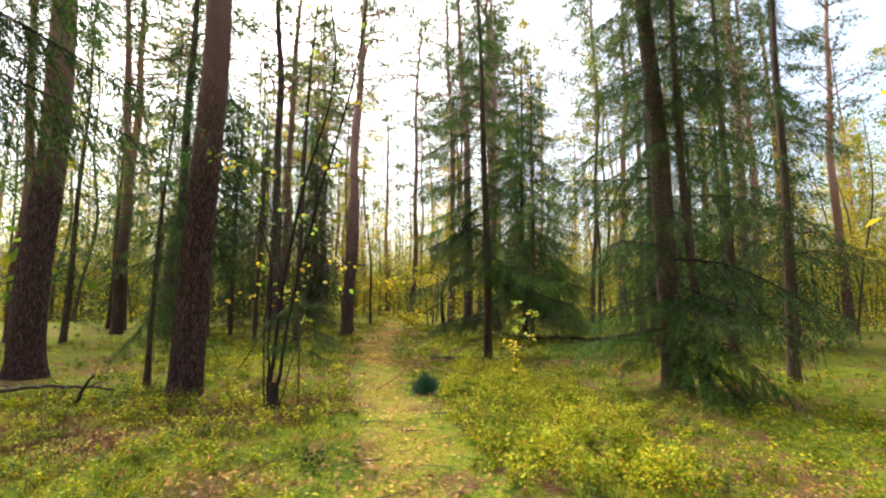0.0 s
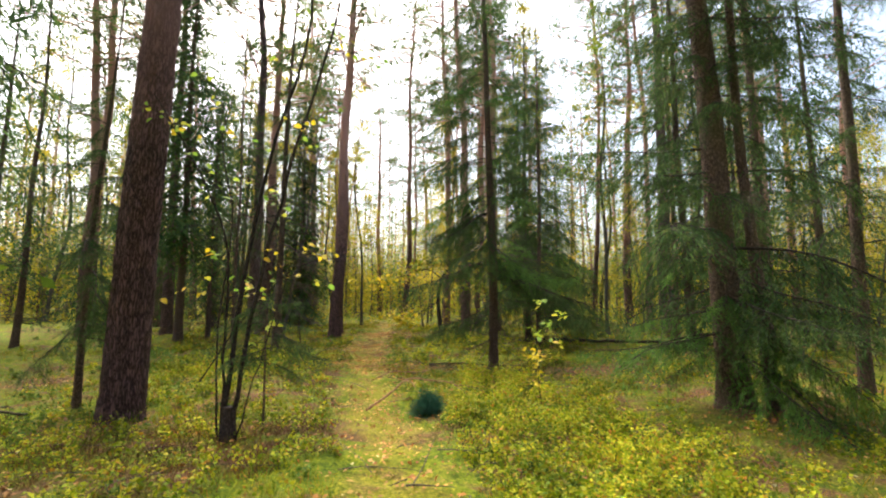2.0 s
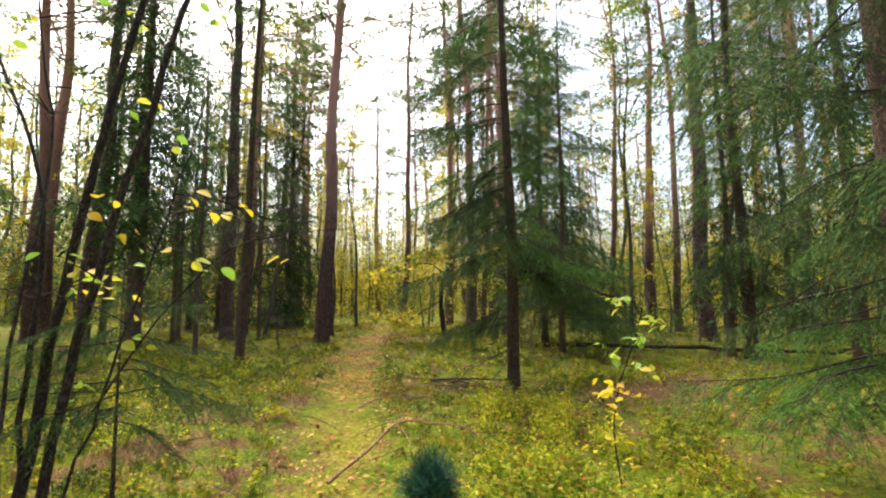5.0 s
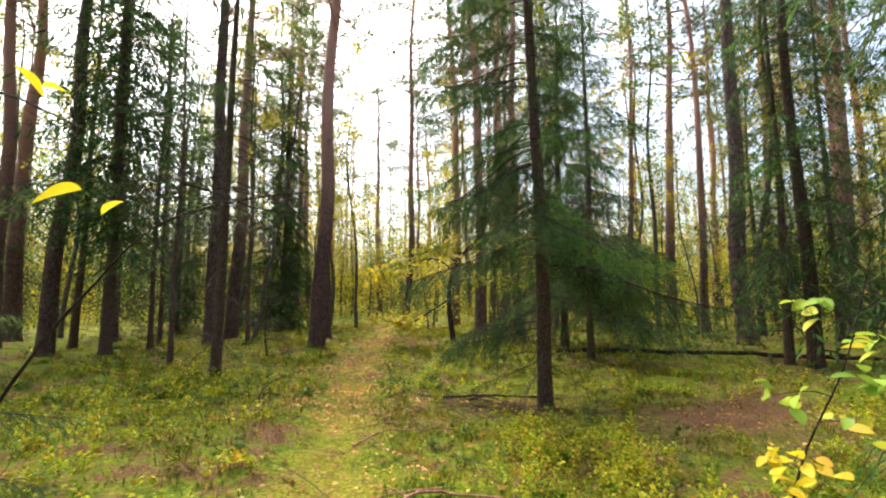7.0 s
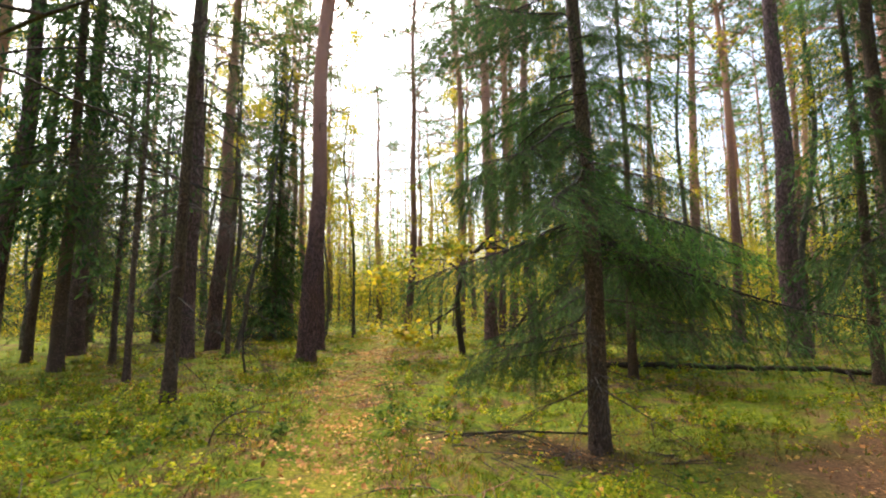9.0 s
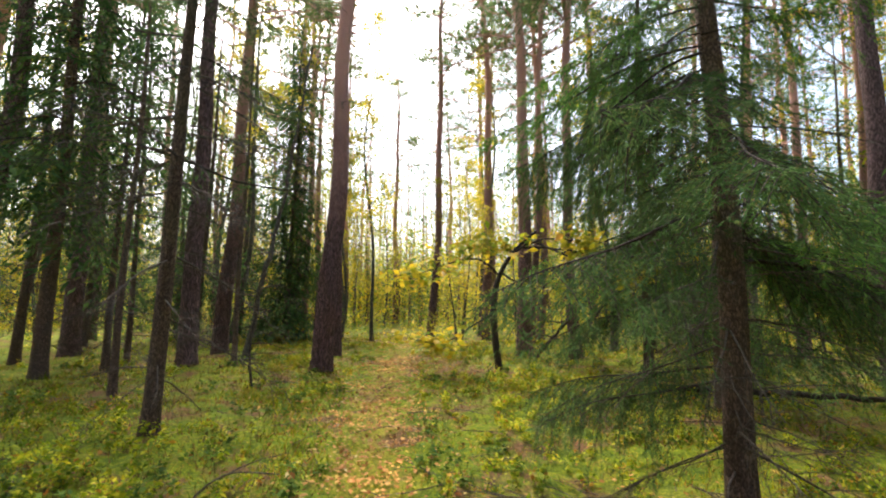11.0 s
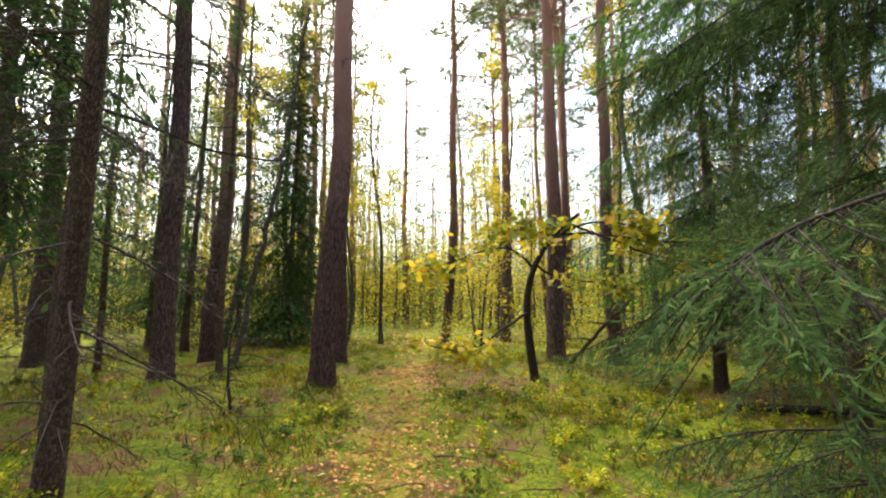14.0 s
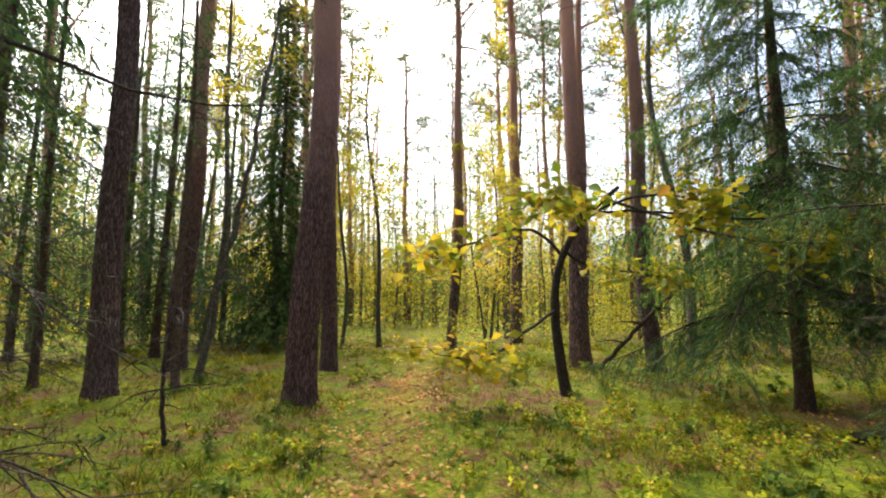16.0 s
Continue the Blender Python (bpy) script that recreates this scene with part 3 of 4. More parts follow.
skirt(middle, 62, 1.2, 1.7, 1.4, 3, (2.7, 3.3), 0.3)
skirt(middle, 63, 2.2, 2.9, 2.5, 5, (-0.3, 0.8), 0.2)
skirt(middle, 64, 3.8, 4.7, 2.1, 5, (2.6, 3.0), 0.1)
spruce(2.8, 15.5, 0.18, 12, 0.9, 2.2, 50, seed=21, top=0.85, dead=24, fresh=0.1, label="spruce with low drooping boughs")
spruce(2.95, 19.1, 0.24, 14, 1.4, 2.7, 96, seed=19, top=0.8, dead=30, fresh=0.2, label="dark spruce with a bare lower trunk beside a fallen log")
spruce(6.6, 7.75, 0.2, 13, 2.3, 1.3, 30, seed=15, top=0.8, dead=18, label="thin spruce with few green branches")
spruce(-4.85, 6.25, 0.1, 6.5, 0.9, 1.1, 40, lx=0.03, seed=16, dead=8, label="young spruce with sparse green boughs")
spruce(-5.0, 1.9, 0.4, 15, 3.3, 2.8, 36, seed=17, top=0.62, arc=(-0.4, 1.3), dead=6, label="spruce with boughs hanging high over the footpath edge")
spruce(-4.91, 12.9, 0.2, 13, 4.6, 1.2, 24, lx=0.024, ly=0.01, seed=18, top=0.9, dead=80, dead_len=1.4, label="thin spruce with many dead twigs on its trunk")
for i, (x, y, d, h, low, r, c) in enumerate([(-9.9, 16.4, 0.3, 18, 3.4, 2.4, 150), (-9.6, 27.5, 0.3, 15, 0.5, 2.3, 230), (11.5, 15.0, 0.3, 14, 1.0, 2.2, 60), (-13.5, 25, 0.3, 13, 1.0, 1.8, 60), (8.0, 12.3, 0.3, 15, 1.8, 1.8, 50), (14.5, 28.0, 0.3, 14, 1.0, 2.0, 60), (-7.3, 15.2, 0.13, 12, 3.4, 1.1, 34), (-12.6, 18.4, 0.24, 14, 4.5, 1.3, 40), (-9.5, 17.6, 0.16, 13, 4.0, 1.2, 40), (-7.2, 18.95, 0.14, 11, 4.5, 0.9, 24), (5.4, 25.5, 0.14, 11, 0.8, 1.9, 60), (7.0, 15.0, 0.2, 13, 2.0, 1.6, 44), (-11.5, 24.0, 0.25, 14, 1.5, 1.8, 60), (-13.2, 13.6, 0.2, 14, 2.5, 1.5, 44), (-10.6, 19.6, 0.16, 13, 3.5, 1.2, 40), (-14.6, 22.6, 0.22, 14, 1.5, 1.8, 56), (-18.5, 22.0, 0.25, 14, 1.0, 2.0, 56), (-12.5, 29.0, 0.25, 14, 0.8, 2.0, 60), (-15.0, 28.0, 0.25, 14, 0.8, 2.0, 60), (12.0, 20.0, 0.25, 14, 1.0, 2.0, 60), (-17.5, 16.5, 0.3, 14, 3.0, 1.8, 50)]):
    far_spruce = spruce(x, y, d, h, low, r, int(c * 1.6), False, seed=30 + i, dead=30, dead_len=1.4, label="dark spruce among the pines")
    if x == -7.3:
        arm = [(0, 0, 4.5), (0.7, 0.25, 4.3), (1.6, 0.55, 3.95), (2.4, 0.8, 3.85), (3.3, 1.0, 3.9)]
        part("bare_bough", tube(Shape(), arm, [0.03, 0.026, 0.02, 0.013, 0.004], 6).mesh("bare_bough", M_DARKBARK), far_spruce, "long bare dead bough")


# ---- thin broadleaved trees ----
def pole_tree(seed, height, r0, nleaf, low=0.3, spread=1.2, leaf=0.07, mat=None, wander=0.25):
    """Slender stem with thin rising branches and scattered leaves."""
    rng = np.random.default_rng(seed)
    stem = trunk_mesh("trunk", M_GREYBARK, r0, height, 8, 30, 0.02, 0.85, wander, 0.3, seed)
    wood, lf = Shape(), Shape()
    spots = []
    for k in range(16):
        f = low + (0.97 - low) * k / 16
        L = spread * (1.15 - f) * rng.uniform(0.6, 1.4) + 0.25
        p = limb_path(rng, (0, 0, f * height), rng.uniform(0, 6.28), L, rng.uniform(0.3, 1.0), rng.uniform(0, 0.3))
        tube(wood, p, np.linspace(0.014, 0.003, len(p)), 3)
        spots += list(p[2:])
        for q in range(3):
            pp = limb_path(rng, p[rng.integers(1, 6)], rng.uniform(0, 6.28), L * 0.45, rng.uniform(-0.1, 0.5), 0.2, 4)
            tube(wood, pp, np.linspace(0.006, 0.002, 4), 3, False)
            spots += list(pp[1:])
    spots = np.array(spots)
    c = spots[rng.integers(0, len(spots), nleaf)] + rng.normal(0, 0.13, (nleaf, 3))
    leaves(lf, c, leaf, 0.45, 0.65, rng=rng)
    return stem, wood.mesh("branchwork", M_GREYBARK), lf.mesh("crown", mat or M_YELLOW)


POLES = [pole_tree(51, 11, 0.06, 3600), pole_tree(52, 9, 0.05, 3400, 0.15, 1.5), pole_tree(53, 13, 0.08, 3600, 0.4), pole_tree(54, 7, 0.04, 3400, 0.1, 1.7), pole_tree(55, 12, 0.07, 3600, 0.35, 1.4, mat=M_GREENLEAF), pole_tree(56, 8, 0.05, 3400, 0.2, 1.6, mat=M_GREENLEAF)]


def pole(x, y, k, turn, scale=1.0, lx=0.0, ly=0.0):
    tree = root("birch_tree" if k % 2 else "young_tree", stand(x, y, lx, ly, turn, scale, z=float(lumps(x, y)) - 0.05), "slender young tree with thin yellowing autumn leaves", "tree", "young broadleaved trees")
    s, w, l = POLES[k]
    part("trunk", s, tree, "thin grey stem")
    tagged(part("branchwork", w, tree), kind="stuff")
    part("crown", l, tree, "sparse yellow leaves")


rp = np.random.default_rng(5)
spots = []
while len(spots) < 85:
    y = rp.uniform(20, 44)
    x = rp.uniform(-0.85, 0.85) * (y + 6) - 1.5
    off = float(trail_off(x, y))
    if abs(off) < 1.5 or any((x - a) ** 2 + (y - b) ** 2 < 1.0 for a, b in spots):
        continue
    if (abs(off) < 6 and y < 26) or (y < 26 and rp.random() < 0.55):
        continue
    spots.append((x, y))
for x, y in spots:
    pole(x, y, int(rp.integers(0, 4 if abs(x + 4) < 7 else 6)), rp.uniform(0, 6.28), rp.uniform(0.8, 1.7), rp.normal(0, 0.04), rp.normal(0, 0.04))


# ---- the wood further off, and unseen trees added behind the view ----
def far_woods():
    rng = np.random.default_rng(77)
    stems, yellow, green, dark = Shape(), Shape(), Shape(), Shape()
    for k in range(420):
        ang = rng.uniform(-math.pi, math.pi)
        # not ahead: unseen, coarser trees added nearer by to shape the light
        ahead = abs(ang) < 1.25
        dist = rng.uniform(40 if ahead else 12, 85)
        x, y = -2 + math.sin(ang) * dist, 8 + math.cos(ang) * dist
        h, r = rng.uniform(16, 26), rng.uniform(0.1, 0.22)
        p = np.array([[x, y, -0.2], [x + rng.normal(0, 0.2), y, h * 0.5], [x + rng.normal(0, 0.5), y, h]])
        tube(stems, p, [r * 1.15, r * 0.8, r * 0.3], 6, False)
        n, clumps = (440, 16) if ahead else (90, 12)
        mid = np.array([x, y, h * 0.8]) + rng.normal(0, 1, (clumps, 3)) * np.array([1.5, 1.5, h * 0.14])
        c = mid[rng.integers(0, clumps, n)] + rng.normal(0, 1, (n, 3)) * np.array([0.6, 0.6, 0.25])
        leaves(dark if k % 3 else green, c, 0.27 if ahead else 0.6, 0.3, 0.45, rng=rng)
    for k in range(820):
        ang = rng.uniform(-math.pi, math.pi) if k % 3 == 0 else rng.uniform(-1.05, 1.05)
        # understorey not ahead is likewise unseen, added only for the light
        ahead = abs(ang) < 1.25
        dist = rng.uniform(33, 66) if ahead else rng.uniform(11, 80)
        x, y = -2 + math.sin(ang) * dist, 8 + math.cos(ang) * dist
        h = rng.uniform(4, 14)
        n = 480 if ahead else 150
        c = np.array([x, y, h * 0.5]) + rng.normal(0, 1, (n, 3)) * np.array([1.1, 1.1, h * 0.24])
        c[:, 2] = np.abs(c[:, 2])
        pick = rng.random()
        leaves(yellow if pick < 0.45 else (green if pick < 0.75 else dark), c, 0.1 + dist * 0.002 if ahead else 0.4, 0.3, 0.6, rng=rng)
        tube(stems, [[x, y, -0.2], [x, y, h]], [0.05, 0.02], 4, False)
    for k in range(330):
        y = rng.uniform(25, 50)
        x = rng.uniform(-1.0, 1.0) * (y + 4) - 2
        if abs(float(trail_off(x, y))) < 1.3:
            continue
        h = rng.uniform(0.5, 2.2)
        c = np.array([x, y, h * 0.45]) + rng.normal(0, 1, (170, 3)) * np.array([0.9, 0.9, h * 0.3])
        c[:, 2] = np.abs(c[:, 2])
        leaves(yellow if rng.random() < 0.65 else green, c, 0.1, 0.3, 0.6, rng=rng)
    tagged(new("far_woods", stems.mesh("far_woods", M_PINE)), "distant pine and birch stems, plus unseen stems behind the view to shape light", "woods", kind="stuff")
    tagged(new("far_leaves", yellow.mesh("far_leaves", M_YELLOW)), "distant yellow autumn foliage, plus unseen foliage behind the view to shape light", "foliage", kind="stuff")
    tagged(new("far_greenery", green.mesh("far_greenery", M_GREENLEAF)), "distant green foliage, plus unseen foliage behind the view to shape light", "foliage", kind="stuff")
    tagged(new("far_conifers", dark.mesh("far_conifers", M_PINE_N)), "distant dark conifer foliage, plus unseen foliage behind the view to shape light", "foliage", kind="stuff")


far_woods()


# ---- undergrowth and litter ----
def scatter(rng, n, width, y0, y1, power=1.4):
    """Places on the forest floor, denser towards the start of each stretch and near the footpath."""
    y = y0 + (y1 - y0) * rng.random(n) ** power
    x = np.interp(y, TY, TX) + rng.normal(0, 1, n) * width * (0.55 + 0.03 * y)
    return x, y


def patchy(x, y, k=0.0):
    return np.sin(1.1 * x + 0.6 * y + k) + np.sin(0.7 * x - 1.3 * y + 2 * k) + 0.7 * np.sin(2.3 * x + 1.9 * y + k)


def build_grass():
    rng = np.random.default_rng(91)
    sh = Shape()
    x, y = scatter(rng, 22000, 4.6, 0.6, 30, 1.15)
    x3, y3 = rng.uniform(-13, 12, 17000), rng.uniform(1.5, 30, 17000)
    x, y = np.concatenate([x, x3]), np.concatenate([y, y3])
    off = np.abs(trail_off(x, y))
    keep = (rng.random(len(x)) < np.clip((off - 0.1) / 0.55, 0.55, 1))
    keep &= (rng.random(len(x)) > bareness(x, y) * 0.75) & (rng.random(len(x)) < np.clip(0.55 + 0.35 * patchy(x * 1.4, y * 1.4, 1.1), 0.18, 1))
    x, y = x[keep], y[keep]
    m = 6
    bx = np.repeat(x, m) + rng.normal(0, 0.045, len(x) * m)
    by = np.repeat(y, m) + rng.normal(0, 0.045, len(x) * m)
    tall = np.repeat(rng.uniform(0.04, 0.12, len(x)) * np.clip(1.1 + 0.4 * patchy(x, y, 2.7), 0.6, 2.0), m) * rng.uniform(0.6, 1.3, len(bx))
    tall *= np.clip(np.abs(trail_off(bx, by)) / 0.8, 0.4, 1.0)
    way = unit(rng.normal(size=(len(bx), 3)) * np.array([0.6, 0.6, 0.15]) + np.array([0, 0, 1]))
    base = np.stack([bx, by, lumps(bx, by) - 0.01], -1)
    needles(sh, base, way, tall, 0.007 + 0.0004 * by, rng)
    tagged(new("grass", sh.mesh("grass", M_GRASS)), "short green and straw-coloured forest grass", "grass", kind="stuff")


def build_bilberry():
    rng = np.random.default_rng(92)
    lf, wood = Shape(), Shape()

    def bush(x, y, h, n, rad, leaf):
        k = max(3, n // 22)
        tips = []
        for i in range(k):
            a, r = rng.uniform(0, 6.28), rad * math.sqrt(rng.random())
            b = np.array([x + math.cos(a) * r * 0.6, y + math.sin(a) * r * 0.6, 0.0])
            b[2] = float(lumps(b[0], b[1])) - 0.01
            t = b + np.array([math.cos(a) * r * 0.5, math.sin(a) * r * 0.5, h * rng.uniform(0.6, 1.15)])
            v = np.stack([b, (b + t) / 2 + rng.normal(0, 0.015, 3), t])
            needles(wood, v[:1], unit(t - b)[None], [np.linalg.norm(t - b)], [0.005], rng)
            tips.append((b, t))
        tips = np.array(tips)
        i = rng.integers(0, k, n)
        u = rng.uniform(0.3, 1.05, n)[:, None]
        c = tips[i, 0] * (1 - u) + tips[i, 1] * u + rng.normal(0, 0.03, (n, 3))
        leaves(lf, c, leaf, 0.5, 0.6, rng=rng)

    for i in range(230):
        x, y = rng.uniform(0.25, 2.5), rng.uniform(2.4, 9.6)
        edge = float(trail_off(x, y))
        if edge < 0.75 or (x > 1.6 and y > 8):
            continue
        bush(x, y, rng.uniform(0.16, 0.36), 190, 0.22, 0.033)
    for x0, x1, y0, y1, n in ((2.4, 6.8, 1.6, 5.4, 210), (-6.5, -0.9, 1.6, 6.2, 230), (2.0, 6.0, 8.5, 14.0, 130), (-7.0, -2.6, 7.0, 13.0, 170), (-0.9, 2.5, 13.5, 18.5, 130)):
        for i in range(n):
            x, y = rng.uniform(x0, x1), rng.uniform(y0, y1)
            if abs(float(trail_off(x, y))) < 0.65 or float(bareness(x, y)) > 0.45:
                continue
            bush(x, y, rng.uniform(0.07, 0.22), 60, 0.2, 0.03 + 0.001 * y)
    for i in range(850):
        x, y = (float(q[0]) for q in scatter(rng, 1, 6.0, 1.0, 27, 1.1))
        if abs(float(trail_off(x, y))) < 0.7 or patchy(x, y, 0.4) < -0.1 or float(bareness(x, y)) > 0.4:
            continue
        bush(x, y, rng.uniform(0.08, 0.24), 60, 0.2, 0.036 + 0.0012 * y)
    first, lf = lf, Shape()
    for i in range(620):
        x, y = (float(q[0]) for q in scatter(rng, 1, 5.0, 1.2, 22, 1.15))
        if abs(float(trail_off(x, y))) < 0.6 or patchy(x, y, 3.3) < 0.0 or float(bareness(x, y)) > 0.5:
            continue
        bush(x, y, rng.uniform(0.07, 0.2), 70, 0.22, 0.034 + 0.001 * y)
    tagged(new("lingonberry", lf.mesh("lingonberry", M_LINGON)), "low dark bluish-green shrubs on the forest floor", "shrub", kind="stuff")
    lf = first
    tagged(new("bilberry_stems", wood.mesh("bilberry_stems", M_DARKBARK)), "thin bilberry stems", "shrub", kind="stuff")
    tagged(new("bilberry", lf.mesh("bilberry", M_BILBERRY)), "low yellow-green bilberry shrubs on the forest floor", "shrub", kind="stuff")


def build_bare_stems():
    """Leafless reddish-brown shrub stems in patches."""
    rng = np.random.default_rng(95)
    sh = Shape()
    x, y = scatter(rng, 9000, 5.0, 0.8, 22, 1.2)
    x2, y2 = rng.uniform(-6.5, -0.8, 5000), rng.uniform(0.8, 6.0, 5000)
    x, y = np.concatenate([x, x2]), np.concatenate([y, y2])
    keep = (np.abs(trail_off(x, y)) > 0.55) & (patchy(x, y, 4.6) > np.where(x < -0.8, -0.5, 0.5))
    x, y = np.repeat(x[keep], 4), np.repeat(y[keep], 4)
    x, y = x + rng.normal(0, 0.06, len(x)), y + rng.normal(0, 0.06, len(x))
    way = unit(rng.normal(size=(len(x), 3)) * np.array([0.55, 0.55, 0.15]) + np.array([0, 0, 1]))
    needles(sh, np.stack([x, y, lumps(x, y) - 0.01], -1), way, rng.uniform(0.05, 0.19, len(x)), 0.004 + 0.0004 * y, rng)
    tagged(new("shrub_stems", sh.mesh("shrub_stems", M_STEMS)), "leafless reddish-brown shrub stems on the forest floor", "shrub", kind="stuff")


def build_litter():
    rng = np.random.default_rng(93)
    sh = Shape()
    x, y = scatter(rng, 5200, 0.6, 0.6, 30, 1.0)
    x2, y2 = scatter(rng, 9500, 5.0, 0.6, 28, 1.2)
    x3 = np.concatenate([rng.normal(a, r * 0.7, 160) for a, b, r in BARE])
    y3 = np.concatenate([rng.normal(b, r * 0.7, 160) for a, b, r in BARE])
    y4 = rng.uniform(10.5, 22, 2600)
    x4 = np.interp(y4, TY, TX) + rng.normal(0, 0.4, 2600)
    k = patchy(x2, y2, 2.2) > 0.1
    x, y = np.concatenate([x, x2[k], x3, x4]), np.concatenate([y, y2[k], y3, y4])
    c = np.stack([x, y, lumps(x, y) + rng.uniform(0.012, 0.05, len(x))], -1)
    leaves(sh, c, 0.04 + 0.0007 * y, 0.75, 0.65, rng=rng)
    tagged(new("fallen_leaves", sh.mesh("fallen_leaves", M_LITTER)), "dry brown and pale fallen leaves", "leaves", kind="stuff")
    tw = Shape()
    for i in range(420):
        x, y = (float(q[0]) for q in scatter(rng, 1, 3.0, 1.0, 24, 1.2))
        if rng.random() < 0.35:
            x, y = rng.normal(0.4, 0.8), rng.normal(11.5, 0.6)
        p = limb_path(rng, (x, y, float(lumps(x, y)) + 0.02), rng.uniform(0, 6.28), rng.uniform(0.15, 0.9), rng.uniform(0, 0.25), rng.uniform(0, 0.3), 6)
        tube(tw, p, np.linspace(rng.uniform(0.004, 0.009), 0.002, 6), 4)
    tagged(new("twigs", tw.mesh("twigs", M_DEAD)), "thin dead twigs strewn on the ground", "twigs", kind="stuff")


build_grass()
build_bilberry()
build_bare_stems()
build_litter()


# ---- single plants and fallen wood ----
def leaf_mesh(length, width, mat, lobes=0, curl=0.12):
    """One leaf along +x, cupped along its midrib; lobes: wavy edge of an oak leaf."""
    n = 9
    s = np.linspace(0, 1, n)
    w = width * np.sin(np.pi * s**0.85) ** 0.8 * (1 + (0.3 * np.sin(s * np.pi * 2 * lobes) if lobes else 0)) * 0.5
    z = -curl * length * s**2
    mid = np.stack([s * length, 0 * s, z], -1)
    l = np.stack([s * length, w, z + w * 0.35], -1)
    r = np.stack([s * length, -w, z + w * 0.35], -1)
    q = []
    for i in range(n - 1):
        q += [(i, i + 1, n + i + 1, n + i), (2 * n + i, 2 * n + i + 1, i + 1, i)]
    return Shape().add(np.vstack([mid, l, r]), q).mesh("leaf", mat)


def plain_leaf(name, stops):
    m = leaf_material(name, stops)
    nt = m.node_tree
    info = nt.nodes.new("ShaderNodeObjectInfo")
    for n in nt.nodes:
        if n.bl_idname == "ShaderNodeValToRGB" and n.inputs[0].links[0].from_node.bl_idname == "ShaderNodeNewGeometry":
            nt.links.new(info.outputs["Random"], n.inputs[0])
    return m


M_BUCK_Y = plain_leaf("bright_yellow_leaf", [(0.0, (0.62, 0.5, 0.02)), (0.7, (0.75, 0.58, 0.03)), (1.0, (0.7, 0.38, 0.03))])
M_BUCK_G = plain_leaf("yellow_green_leaf", [(0.0, (0.2, 0.36, 0.05)), (0.6, (0.38, 0.5, 0.06)), (0.9, (0.62, 0.58, 0.06)), (1.0, (0.66, 0.45, 0.05))])
M_OAK = plain_leaf("oak_leaf", [(0.0, (0.16, 0.24, 0.035)), (0.4, (0.3, 0.36, 0.04)), (0.75, (0.55, 0.45, 0.05)), (1.0, (0.5, 0.27, 0.05))])


def hang_leaves(tree, spots, mesh, rng, scale=1.0, droop=0.5, label=""):
    for p in spots:
        o = part("leaf", mesh, tree, label)
        o.location = p
        o.rotation_euler = (rng.normal(0, 0.6), rng.uniform(-0.2, 1.0) * droop * 1.4, rng.uniform(0, 6.28))
        o.scale = [scale * rng.uniform(0.7, 1.25)] * 3


def stem(name, pts, radii, mat, tree, sides=8, label=""):
    return part(name, tube(Shape(), pts, radii, sides).mesh(name, mat), tree, label)


def smooth_line(ctrl, n):
    """A smooth line through control points."""
    c = np.asarray(ctrl, float)
    t = np.linspace(0, len(c) - 1, n)
    out = []
    for q in t:
        i = min(int(q), len(c) - 2)
        u = q - i
        p0, p1, p2, p3 = c[max(i - 1, 0)], c[i], c[i + 1], c[min(i + 2, len(c) - 1)]
        out.append(0.5 * (2 * p1 + (p2 - p0) * u + (2 * p0 - 5 * p1 + 4 * p2 - p3) * u**2 + (3 * p1 - p0 - 3 * p2 + p3) * u**3))
    return np.array(out)


def yellow_sapling():
    rng = np.random.default_rng(101)
    x0, y0 = 1.44, 6.7
    tree = root("sapling", Matrix.Translation((x0, y0, float(lumps(x0, y0)))), "leafy sapling with bright yellow lower leaves and greener top", "sapling")
    line = smooth_line([(0, 0, -0.03), (-0.08, -0.08, 0.45), (-0.06, -0.18, 0.85), (0.05, -0.33, 1.3), (0.12, -0.42, 1.75)], 16)
    stem("stem", line, np.linspace(0.008, 0.002, 16), M_DARKBARK, tree, 6)
    lo, hi = leaf_mesh(0.085, 0.054, M_BUCK_Y), leaf_mesh(0.085, 0.057, M_BUCK_G)
    for k in range(13):
        f = 0.16 + 0.062 * k
        b = line[int(f * 15)]
        az = k * 2.3 + 0.4
        L = rng.uniform(0.16, 0.36) * (1.0 if k > 6 else 0.6)
        p = limb_path(rng, b, az, L, 0.25, 0.35, 5)
        stem("twig", p, np.linspace(0.003, 0.001, 5), M_DARKBARK, tree, 4)
        n = 8 if k > 5 else 4
        hang_leaves(tree, [p[rng.integers(2, 5)] + rng.normal(0, 0.035, 3) for _ in range(n)], hi if b[2] > 0.95 else lo, rng)


